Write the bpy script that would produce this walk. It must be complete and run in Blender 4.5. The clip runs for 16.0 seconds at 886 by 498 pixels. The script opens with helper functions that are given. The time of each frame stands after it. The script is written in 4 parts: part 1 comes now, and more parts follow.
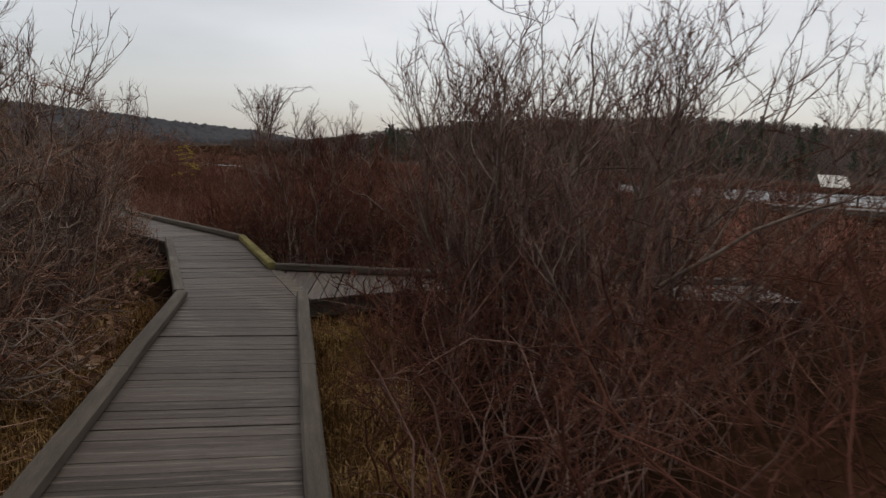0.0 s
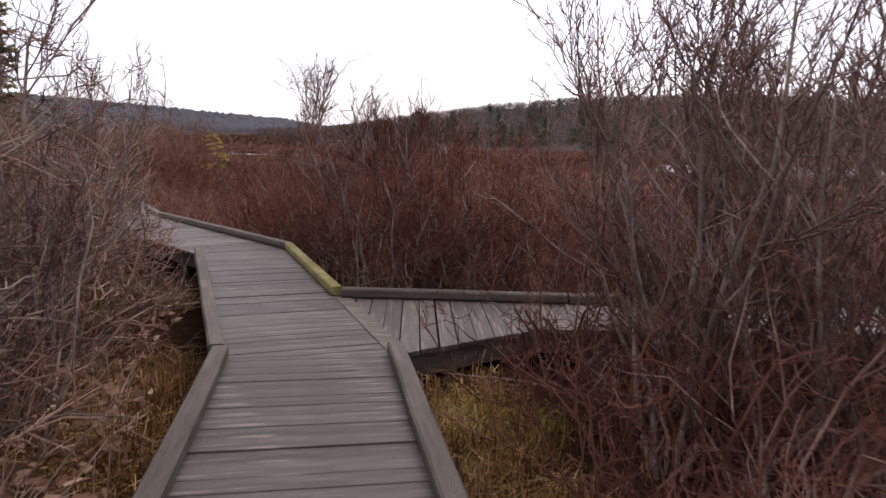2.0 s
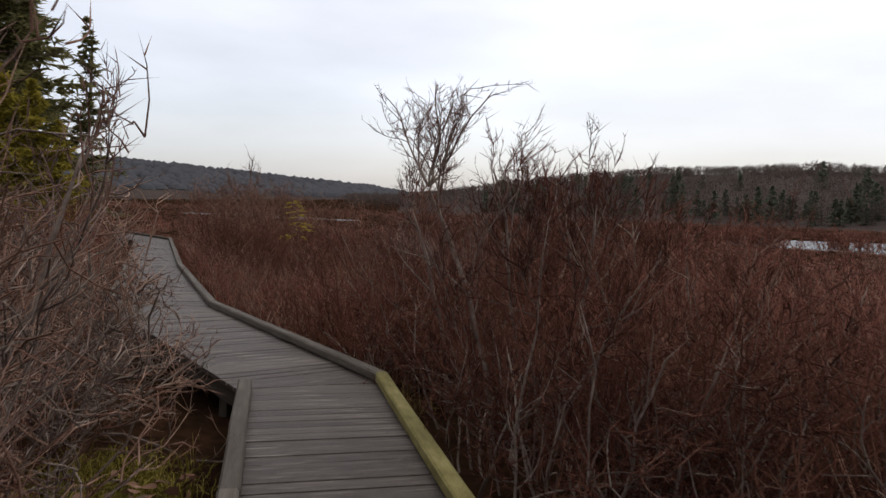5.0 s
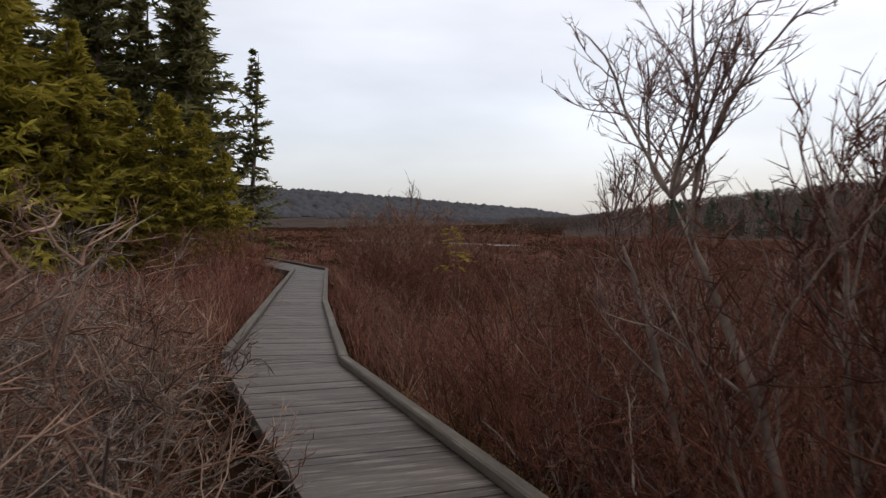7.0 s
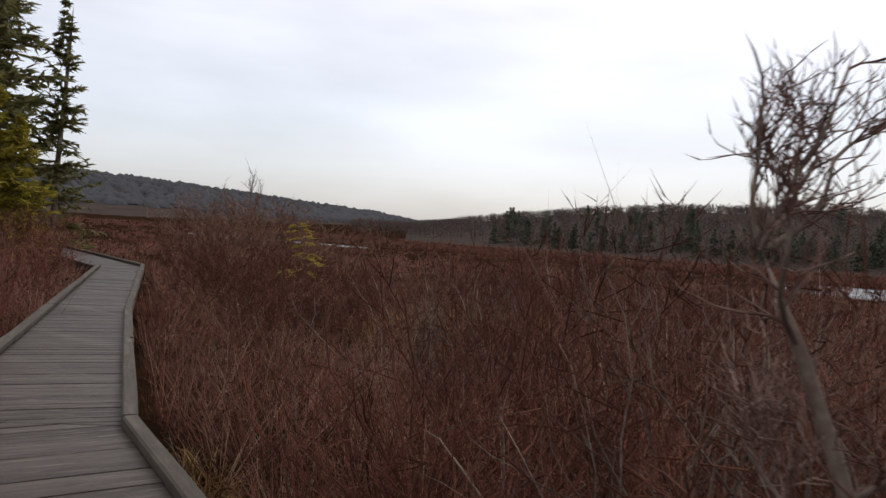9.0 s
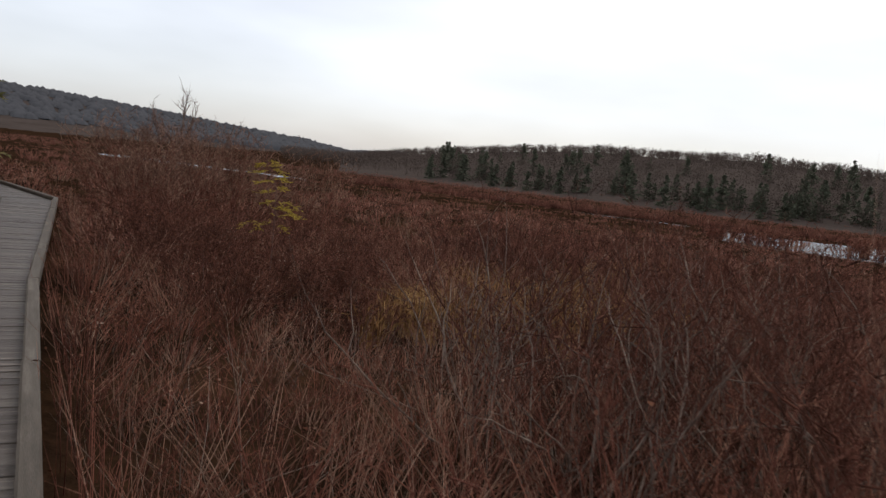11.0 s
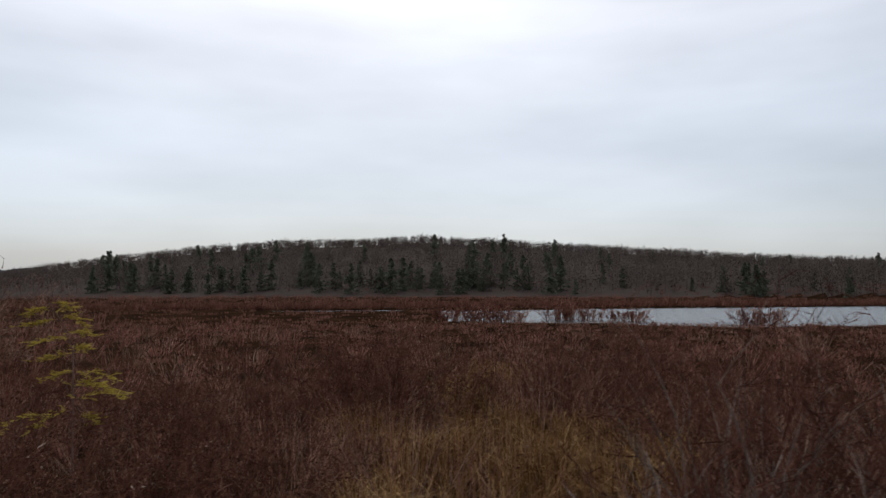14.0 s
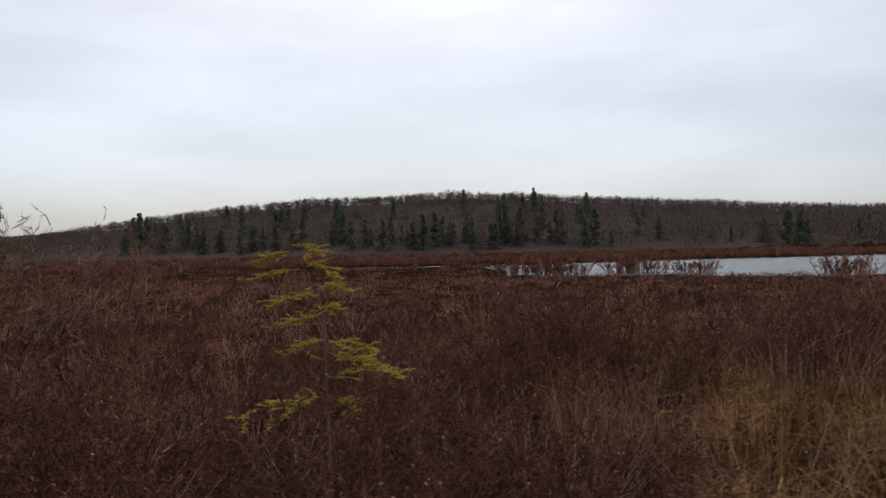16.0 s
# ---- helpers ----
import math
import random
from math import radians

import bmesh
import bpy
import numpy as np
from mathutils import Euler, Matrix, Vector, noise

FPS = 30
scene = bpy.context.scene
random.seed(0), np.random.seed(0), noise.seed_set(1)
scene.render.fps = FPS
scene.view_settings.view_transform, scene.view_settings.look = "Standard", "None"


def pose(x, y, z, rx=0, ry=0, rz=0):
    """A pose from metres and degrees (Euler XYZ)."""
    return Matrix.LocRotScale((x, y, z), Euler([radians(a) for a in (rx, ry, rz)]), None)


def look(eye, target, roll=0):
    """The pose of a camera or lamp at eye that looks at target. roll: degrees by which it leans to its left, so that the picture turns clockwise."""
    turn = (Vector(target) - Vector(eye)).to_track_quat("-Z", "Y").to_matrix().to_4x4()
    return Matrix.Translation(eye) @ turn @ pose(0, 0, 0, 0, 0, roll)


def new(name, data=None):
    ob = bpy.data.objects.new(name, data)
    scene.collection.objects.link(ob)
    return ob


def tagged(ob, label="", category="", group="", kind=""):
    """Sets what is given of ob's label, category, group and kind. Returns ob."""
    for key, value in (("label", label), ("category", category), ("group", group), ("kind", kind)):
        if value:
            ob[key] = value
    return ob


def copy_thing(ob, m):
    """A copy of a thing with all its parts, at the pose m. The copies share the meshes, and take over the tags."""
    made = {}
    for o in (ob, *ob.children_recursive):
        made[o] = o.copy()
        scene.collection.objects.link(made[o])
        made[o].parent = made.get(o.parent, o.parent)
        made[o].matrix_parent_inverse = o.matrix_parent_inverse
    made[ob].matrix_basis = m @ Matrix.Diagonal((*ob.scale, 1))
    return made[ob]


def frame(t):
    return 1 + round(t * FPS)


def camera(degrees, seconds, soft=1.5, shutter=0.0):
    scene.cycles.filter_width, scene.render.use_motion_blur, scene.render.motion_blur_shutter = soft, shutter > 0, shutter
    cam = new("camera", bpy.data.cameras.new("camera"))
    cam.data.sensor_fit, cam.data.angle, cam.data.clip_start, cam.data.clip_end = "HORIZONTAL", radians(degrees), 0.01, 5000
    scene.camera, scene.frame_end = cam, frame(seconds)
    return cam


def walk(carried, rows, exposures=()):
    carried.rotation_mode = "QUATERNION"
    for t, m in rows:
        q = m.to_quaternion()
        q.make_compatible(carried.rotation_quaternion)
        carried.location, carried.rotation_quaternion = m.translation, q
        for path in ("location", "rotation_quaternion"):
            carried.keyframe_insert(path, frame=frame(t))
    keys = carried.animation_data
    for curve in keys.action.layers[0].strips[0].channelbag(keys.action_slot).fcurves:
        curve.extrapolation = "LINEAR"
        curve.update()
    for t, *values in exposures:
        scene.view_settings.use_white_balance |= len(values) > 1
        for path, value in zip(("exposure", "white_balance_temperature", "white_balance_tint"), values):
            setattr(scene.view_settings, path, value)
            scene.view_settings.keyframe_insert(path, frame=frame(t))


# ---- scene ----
cam = camera(62.6, 16.0, soft=1.4, shutter=0.3)
PATH = [
    (0, (3.455, -0.334, 1.553), (3.178, 1.632, 1.306), 2.5),
    (0.5, (3.122, 0.25, 1.554), (2.779, 2.195, 1.24), 3.3),
    (1, (2.826, 0.789, 1.534), (2.326, 2.688, 1.153), 2.4),
    (1.5, (2.464, 1.422, 1.506), (2.043, 3.341, 1.129), 1.6),
    (2, (2.151, 2.053, 1.521), (1.803, 4.001, 1.228), 1.1),
    (2.5, (1.833, 2.645, 1.53), (1.515, 4.598, 1.246), 1.1),
    (3, (1.49, 3.222, 1.51), (1.078, 5.16, 1.237), 2.1),
    (3.2, (1.348, 3.457, 1.519), (0.839, 5.372, 1.247), 3.1),
    (5.3, (0.489, 5.781, 1.63), (-0.11, 7.686, 1.53), 1.3),
    (5.5, (0.369, 6.012, 1.644), (-0.306, 7.892, 1.543), 1.3),
    (6, (0.104, 6.688, 1.652), (-0.709, 8.512, 1.549), 0.8),
    (6.5, (-0.151, 7.303, 1.634), (-1.072, 9.076, 1.542), 0.7),
    (7, (-0.513, 7.928, 1.627), (-1.496, 9.67, 1.564), 0.9),
    (7.5, (-0.871, 8.501, 1.601), (-1.84, 10.25, 1.555), 1.9),
    (8, (-1.242, 9.096, 1.602), (-2.126, 10.889, 1.565), 3.0),
    (8.5, (-1.631, 9.727, 1.597), (-2.356, 11.591, 1.566), 3.7),
    (9, (-2.007, 10.301, 1.58), (-2.591, 12.214, 1.541), 4.1),
    (9.2, (-2.176, 10.513, 1.601), (-2.749, 12.429, 1.551), 3.4),
    (11.3, (-4.475, 13.273, 1.715), (-4.82, 15.232, 1.508), 6.7),
    (11.5, (-4.702, 13.52, 1.715), (-4.984, 15.498, 1.634), 5.3),
    (12, (-5.27, 14.111, 1.694), (-5.354, 16.108, 1.765), 2.0),
    (12.5, (-5.757, 14.723, 1.704), (-5.635, 16.714, 1.85), -0.0),
    (13, (-6.239, 15.312, 1.726), (-5.875, 17.269, 1.919), -1.2),
    (13.5, (-6.58, 15.898, 1.781), (-6.11, 17.836, 1.934), -1.1),
    (14, (-7.129, 16.3, 1.739), (-6.657, 18.241, 1.843), 0.0),
    (14.5, (-7.59, 16.838, 1.73), (-7.146, 18.787, 1.79), -0.2),
    (15, (-8.038, 17.428, 1.695), (-7.595, 19.378, 1.757), -0.8),
    (15.5, (-8.474, 17.995, 1.663), (-8.049, 19.949, 1.702), -1.2),
    (16, (-8.891, 18.606, 1.6), (-8.479, 20.563, 1.585), -1.1),
]
walk(cam, [(t, look(eye, target, roll)) for t, eye, target, roll in PATH],
     exposures=[(0, -0.35, 6900, 12), (0.5, 0.1, 7300, 13), (1.0, 0.5, 7600, 16), (1.5, 0.75, 6800, 22), (2.5, 0.8, 6400, 22), (3.2, 0.72, 6400, 19), (5.3, 0.0, 6600, 13), (9.2, 0.02, 6600, 13), (11.3, 0.1, 6600, 12), (12.0, 0.1, 6600, 12), (12.5, 0.0, 6500, 11), (13.5, -0.3, 6300, 10), (16, -0.2, 6400, 11)])

# ---- world and light: a bright overcast sky ----
def make_world():
    w = bpy.data.worlds.new("overcast")
    w.use_nodes = True
    nt = w.node_tree
    nt.nodes.clear()
    out = nt.nodes.new("ShaderNodeOutputWorld")
    bg = nt.nodes.new("ShaderNodeBackground")
    sky = nt.nodes.new("ShaderNodeTexSky")
    sky.sky_type, sky.sun_disc = "NISHITA", False
    sky.sun_elevation, sky.sun_rotation = radians(50), radians(SUN_TURN)
    sky.dust_density, sky.air_density = 2.0, 1.0
    co = nt.nodes.new("ShaderNodeTexCoord")
    sep = nt.nodes.new("ShaderNodeSeparateXYZ")
    nt.links.new(co.outputs["Generated"], sep.inputs[0])
    # the cloud deck: paler overhead, greyer and bluer low down
    ramp = nt.nodes.new("ShaderNodeValToRGB")
    ramp.color_ramp.elements[0].position, ramp.color_ramp.elements[0].color = 0.0, (0.455, 0.49, 0.55, 1)
    ramp.color_ramp.elements[1].position, ramp.color_ramp.elements[1].color = 0.37, (1.0, 0.99, 0.985, 1)
    e = ramp.color_ramp.elements.new(0.18)
    e.color = (0.66, 0.685, 0.725, 1)
    nt.links.new(sep.outputs[2], ramp.inputs[0])
    mp = nt.nodes.new("ShaderNodeMapping")
    mp.inputs["Scale"].default_value = (1.2, 1.2, 4.5)
    nz = nt.nodes.new("ShaderNodeTexNoise")
    nz.inputs["Scale"].default_value, nz.inputs["Detail"].default_value, nz.inputs["Roughness"].default_value = 1.6, 4, 0.5
    nt.links.new(co.outputs["Generated"], mp.inputs[0])
    nt.links.new(mp.outputs[0], nz.inputs[0])
    rm = nt.nodes.new("ShaderNodeMapRange")
    rm.inputs[1].default_value, rm.inputs[2].default_value = 0.3, 0.7
    rm.inputs[3].default_value, rm.inputs[4].default_value = 0.78, 1.2
    nt.links.new(nz.outputs[0], rm.inputs[0])
    mul = nt.nodes.new("ShaderNodeVectorMath")
    mul.operation = "MULTIPLY"
    nt.links.new(ramp.outputs[0], mul.inputs[0])
    nt.links.new(rm.outputs[0], mul.inputs[1])
    sc = nt.nodes.new("ShaderNodeVectorMath")
    sc.operation = "SCALE"
    sc.inputs["Scale"].default_value = CLOUD / SKY
    nt.links.new(mul.outputs[0], sc.inputs[0])
    add = nt.nodes.new("ShaderNodeVectorMath")
    nt.links.new(sky.outputs[0], add.inputs[0])
    nt.links.new(sc.outputs[0], add.inputs[1])
    nt.links.new(add.outputs[0], bg.inputs[0])
    bg.inputs[1].default_value = SKY
    nt.links.new(bg.outputs[0], out.inputs[0])
    scene.world = w


SUN_TURN, SKY, CLOUD = 8.0, 0.05, 0.84
make_world()
sun = new("sun", bpy.data.lights.new("sun", "SUN"))
sun.data.energy, sun.data.angle, sun.data.color = 0.6, radians(25), (1.0, 0.97, 0.93)
sun.matrix_world = look((0, 0, 60), (-math.sin(radians(SUN_TURN)) * 60, -math.cos(radians(SUN_TURN)) * 60, 60 - 71))



# ---- materials ----
def material(name, stops, rough=0.85, scale=6.0, stretch=(1, 1, 1), bump=0.3, fine=40.0, island=0.0, object_random=0.0, spec=0.2, detail=5, bump_dist=0.01, contrast=1.0, leafy=0.0, worn_sheen=None):
    """Colour ramp over two scales of noise, with variation per piece and a fine relief. stops: (position, colour)."""
    m = bpy.data.materials.new(name)
    m.use_nodes = True
    nt = m.node_tree
    b = nt.nodes["Principled BSDF"]
    b.inputs["Roughness"].default_value = rough
    b.inputs["Specular IOR Level"].default_value = spec
    co = nt.nodes.new("ShaderNodeTexCoord")
    mp = nt.nodes.new("ShaderNodeMapping")
    mp.inputs["Scale"].default_value = stretch
    nt.links.new(co.outputs["Object"], mp.inputs[0])
    n1 = nt.nodes.new("ShaderNodeTexNoise")
    n1.inputs["Scale"].default_value, n1.inputs["Detail"].default_value, n1.inputs["Roughness"].default_value = scale, detail, 0.6
    n2 = nt.nodes.new("ShaderNodeTexNoise")
    n2.inputs["Scale"].default_value, n2.inputs["Detail"].default_value = fine, 4
    nt.links.new(mp.outputs[0], n1.inputs[0])
    nt.links.new(mp.outputs[0], n2.inputs[0])
    mix = nt.nodes.new("ShaderNodeMath")
    mix.operation = "MULTIPLY_ADD"
    mix.inputs[1].default_value = 0.35
    nt.links.new(n2.outputs[0], mix.inputs[0])
    half = nt.nodes.new("ShaderNodeMath")
    half.operation = "MULTIPLY_ADD"
    half.inputs[1].default_value, half.inputs[2].default_value = 0.9 * contrast, -0.12 - 0.45 * (contrast - 1)
    nt.links.new(n1.outputs[0], half.inputs[0])
    nt.links.new(half.outputs[0], mix.inputs[2])
    value = mix.outputs[0]
    for amount, node, socket in ((island, "ShaderNodeNewGeometry", "Random Per Island"), (object_random, "ShaderNodeObjectInfo", "Random")):
        if amount:
            g = nt.nodes.new(node)
            k = nt.nodes.new("ShaderNodeMath")
            k.operation = "MULTIPLY_ADD"
            k.inputs[1].default_value = amount
            nt.links.new(g.outputs[socket], k.inputs[0])
            off = nt.nodes.new("ShaderNodeMath")
            off.operation = "SUBTRACT"
            off.inputs[1].default_value = amount / 2
            nt.links.new(value, off.inputs[0])
            nt.links.new(off.outputs[0], k.inputs[2])
            value = k.outputs[0]
    ramp = nt.nodes.new("ShaderNodeValToRGB")
    els = ramp.color_ramp.elements
    els[0].position, els[0].color = stops[0][0], (*stops[0][1], 1)
    els[1].position, els[1].color = stops[-1][0], (*stops[-1][1], 1)
    for p, c in stops[1:-1]:
        els.new(p).color = (*c, 1)
    nt.links.new(value, ramp.inputs[0])
    colour = ramp.outputs[0]
    if worn_sheen:  # pale streaks along the grain: scuffed wood, and wet sheen painted as colour
        nw = nt.nodes.new("ShaderNodeTexNoise")
        nw.inputs["Scale"].default_value, nw.inputs["Detail"].default_value = 2.3, 3
        mw = nt.nodes.new("ShaderNodeMapping")
        mw.inputs["Scale"].default_value = (0.9, 14, 4)
        gw = nt.nodes.new("ShaderNodeObjectInfo")
        nt.links.new(co.outputs["Object"], mw.inputs[0])
        nt.links.new(gw.outputs["Location"], mw.inputs["Location"])
        nt.links.new(mw.outputs[0], nw.inputs[0])
        rw = nt.nodes.new("ShaderNodeMapRange")
        rw.inputs[1].default_value, rw.inputs[2].default_value = 0.57, 0.72
        nt.links.new(nw.outputs[0], rw.inputs[0])
        xw = nt.nodes.new("ShaderNodeMix")
        xw.data_type = "RGBA"
        xw.inputs["B"].default_value = (*worn_sheen, 1)
        nt.links.new(rw.outputs[0], xw.inputs["Factor"])
        nt.links.new(colour, xw.inputs["A"])
        colour = xw.outputs["Result"]
    nt.links.new(colour, b.inputs["Base Color"])
    if leafy:  # thin needles and leaves let part of the light through
        tr = nt.nodes.new("ShaderNodeBsdfTranslucent")
        ms = nt.nodes.new("ShaderNodeMixShader")
        ms.inputs[0].default_value = leafy
        nt.links.new(colour, tr.inputs[0])
        nt.links.new(b.outputs[0], ms.inputs[1])
        nt.links.new(tr.outputs[0], ms.inputs[2])
        nt.links.new(ms.outputs[0], nt.nodes["Material Output"].inputs["Surface"])
    if bump:
        bp = nt.nodes.new("ShaderNodeBump")
        bp.inputs["Strength"].default_value, bp.inputs["Distance"].default_value = bump, bump_dist
        nt.links.new(n2.outputs[0], bp.inputs["Height"])
        nt.links.new(bp.outputs[0], b.inputs["Normal"])
    return m


M_PLANK = material("weathered_plank", [(0.2, (0.021, 0.016, 0.012)), (0.5, (0.052, 0.039, 0.031)), (0.8, (0.094, 0.078, 0.064))],
                   rough=0.58, scale=1.6, stretch=(1.2, 9, 9), bump=0.6, fine=22, object_random=0.30, spec=0.24, bump_dist=0.006, worn_sheen=(0.19, 0.16, 0.132))
M_KERB = material("weathered_timber", [(0.2, (0.036, 0.029, 0.022)), (0.55, (0.084, 0.070, 0.055)), (0.85, (0.165, 0.143, 0.118))],
                  rough=0.75, scale=1.8, stretch=(1, 8, 8), bump=0.6, fine=26, object_random=0.2, bump_dist=0.006)
M_MOSS = material("mossy_timber", [(0.2, (0.070, 0.058, 0.026)), (0.5, (0.175, 0.150, 0.052)), (0.8, (0.29, 0.25, 0.11))],
                  rough=0.9, scale=3.5, stretch=(1, 3, 3), bump=0.7, fine=40, bump_dist=0.008)
M_BEAM = material("dark_beam", [(0.2, (0.035, 0.028, 0.022)), (0.8, (0.10, 0.085, 0.07))], rough=0.85, scale=3, stretch=(1, 6, 6))
M_GROUND = material("marsh_ground", [(0.25, (0.008, 0.005, 0.0035)), (0.5, (0.022, 0.012, 0.007)), (0.75, (0.060, 0.030, 0.016))],
                    rough=1.0, scale=0.35, bump=0.8, fine=7, detail=9, bump_dist=0.08, spec=0.0)
M_RED = material("leatherleaf_twigs", [(0.05, (0.022, 0.009, 0.007)), (0.36, (0.098, 0.035, 0.024)), (0.62, (0.19, 0.077, 0.052)), (0.95, (0.36, 0.21, 0.145))],
                 rough=0.9, scale=0.55, bump=0, fine=2.4, island=0.36, spec=0.05, contrast=1.9)
M_MAROON = material("maroon_twigs", [(0.05, (0.016, 0.007, 0.005)), (0.4, (0.072, 0.028, 0.019)), (0.7, (0.138, 0.058, 0.040)), (0.95, (0.26, 0.155, 0.11))],
                    rough=0.9, scale=0.7, bump=0, fine=3.0, island=0.36, spec=0.05, contrast=1.6)
M_ROSE = material("rosy_marsh_twigs", [(0.05, (0.075, 0.031, 0.023)), (0.4, (0.195, 0.080, 0.060)), (0.65, (0.29, 0.132, 0.10)), (0.95, (0.42, 0.26, 0.20))],
                  rough=0.95, scale=0.4, bump=0, fine=2.0, island=0.3, spec=0.0, contrast=1.8)
M_FARRED = material("far_marsh_twigs", [(0.1, (0.085, 0.036, 0.027)), (0.5, (0.135, 0.061, 0.044)), (0.9, (0.19, 0.098, 0.072))],
                    rough=1.0, scale=0.06, bump=0, fine=0.25, island=0.12, spec=0.0)
M_STRAW = material("straw_grass", [(0.1, (0.065, 0.030, 0.011)), (0.5, (0.20, 0.102, 0.036)), (0.9, (0.45, 0.29, 0.13))],
                   rough=0.9, scale=1.2, bump=0, fine=5, contrast=1.5, island=0.5, spec=0.08)
M_BROWN = material("brown_twigs", [(0.1, (0.055, 0.028, 0.019)), (0.5, (0.178, 0.098, 0.068)), (0.9, (0.34, 0.225, 0.165))],
                   rough=0.9, scale=0.6, bump=0, fine=3.0, island=0.4, spec=0.05, contrast=1.6)
M_STEM = material("grey_bark", [(0.15, (0.040, 0.028, 0.022)), (0.5, (0.135, 0.098, 0.079)), (0.85, (0.36, 0.29, 0.235))],
                  rough=0.85, scale=3.0, bump=0.3, fine=30, island=0.4, spec=0.1)
M_TWIG = material("purple_brown_twigs", [(0.1, (0.042, 0.023, 0.018)), (0.5, (0.140, 0.080, 0.064)), (0.9, (0.29, 0.20, 0.165))],
                  rough=0.9, scale=1.2, bump=0, fine=9, island=0.5, spec=0.05)
M_GRASS = material("dry_grass", [(0.1, (0.055, 0.026, 0.009)), (0.5, (0.170, 0.088, 0.030)), (0.9, (0.42, 0.29, 0.135))],
                   rough=0.9, scale=1.6, bump=0, fine=5, contrast=1.7, island=0.5, spec=0.08)
M_MOSSGRASS = material("green_moss_grass", [(0.1, (0.075, 0.065, 0.012)), (0.5, (0.20, 0.165, 0.03)), (0.9, (0.34, 0.27, 0.07))],
                       rough=0.9, scale=0.8, bump=0, fine=3, island=0.5, spec=0.05)
M_LEAF = material("dead_leaves", [(0.1, (0.032, 0.013, 0.008)), (0.5, (0.098, 0.036, 0.020)), (0.85, (0.19, 0.085, 0.05)), (1.0, (0.42, 0.32, 0.25))],
                  rough=0.8, scale=1.0, bump=0, fine=5, island=0.75, spec=0.1)
M_LITTER = material("fallen_leaf", [(0.1, (0.09, 0.04, 0.025)), (0.5, (0.20, 0.105, 0.065)), (0.8, (0.34, 0.22, 0.15)), (0.95, (0.62, 0.54, 0.46))],
                    rough=0.8, scale=2.0, bump=0, fine=20, island=0.6, spec=0.15)
M_NEEDLE = material("dark_spruce_needles", [(0.1, (0.070, 0.066, 0.028)), (0.5, (0.160, 0.148, 0.060)), (0.9, (0.26, 0.235, 0.095))],
                    rough=0.8, scale=0.5, bump=0, fine=4, island=0.5, spec=0.1, leafy=0.4)
M_FARNEEDLE = material("far_conifer_needles", [(0.1, (0.066, 0.074, 0.054)), (0.5, (0.102, 0.112, 0.080)), (0.9, (0.13, 0.14, 0.10))],
                       rough=0.9, scale=0.1, bump=0, fine=0.8, island=0.4, spec=0.0, leafy=0.35)
M_YELLOW = material("yellow_green_needles", [(0.1, (0.13, 0.108, 0.018)), (0.5, (0.30, 0.245, 0.036)), (0.9, (0.46, 0.37, 0.07))],
                    rough=0.8, scale=0.5, bump=0, fine=4, island=0.5, spec=0.1, leafy=0.4)
M_LARCH = material("yellow_larch_needles", [(0.1, (0.22, 0.165, 0.024)), (0.5, (0.40, 0.305, 0.045)), (0.9, (0.56, 0.44, 0.10))],
                   rough=0.8, scale=2, bump=0, fine=8, island=0.5, spec=0.1, leafy=0.4)
M_WOODS = material("bare_woods", [(0.1, (0.054, 0.041, 0.035)), (0.5, (0.080, 0.062, 0.053)), (0.9, (0.108, 0.087, 0.075))],
                   rough=1.0, scale=0.03, bump=0, fine=0.3, island=0.12, spec=0.0)
M_FLOOR = material("woodland_floor", [(0.2, (0.038, 0.030, 0.026)), (0.8, (0.080, 0.064, 0.056))], rough=1.0, scale=0.05, bump=0.5, fine=0.8, spec=0.0, bump_dist=0.5)
# far ridge: the blue-grey of distance haze is put into the base colour
M_HAZYHILL = material("far_woods", [(0.1, (0.055, 0.056, 0.060)), (0.5, (0.068, 0.069, 0.074)), (0.9, (0.084, 0.085, 0.089))],
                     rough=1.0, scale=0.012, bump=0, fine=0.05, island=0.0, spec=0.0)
M_SIGN = material("pale_sign_panel", [(0.2, (0.55, 0.52, 0.46)), (0.8, (0.78, 0.76, 0.70))], rough=0.4, scale=3, bump=0.1)


def water_material():
    m = bpy.data.materials.new("pond_water")
    m.use_nodes = True
    nt = m.node_tree
    b = nt.nodes["Principled BSDF"]
    b.inputs["Base Color"].default_value = (0.03, 0.035, 0.04, 1)
    b.inputs["Roughness"].default_value = 0.2
    b.inputs["IOR"].default_value = 1.33
    co = nt.nodes.new("ShaderNodeTexCoord")
    n = nt.nodes.new("ShaderNodeTexNoise")
    n.inputs["Scale"].default_value, n.inputs["Detail"].default_value = 2.6, 5
    nt.links.new(co.outputs["Object"], n.inputs[0])
    bp = nt.nodes.new("ShaderNodeBump")
    bp.inputs["Strength"].default_value, bp.inputs["Distance"].default_value = 0.9, 0.09
    nt.links.new(n.outputs[0], bp.inputs["Height"])
    nt.links.new(bp.outputs[0], b.inputs["Normal"])
    return m


M_WATER = water_material()


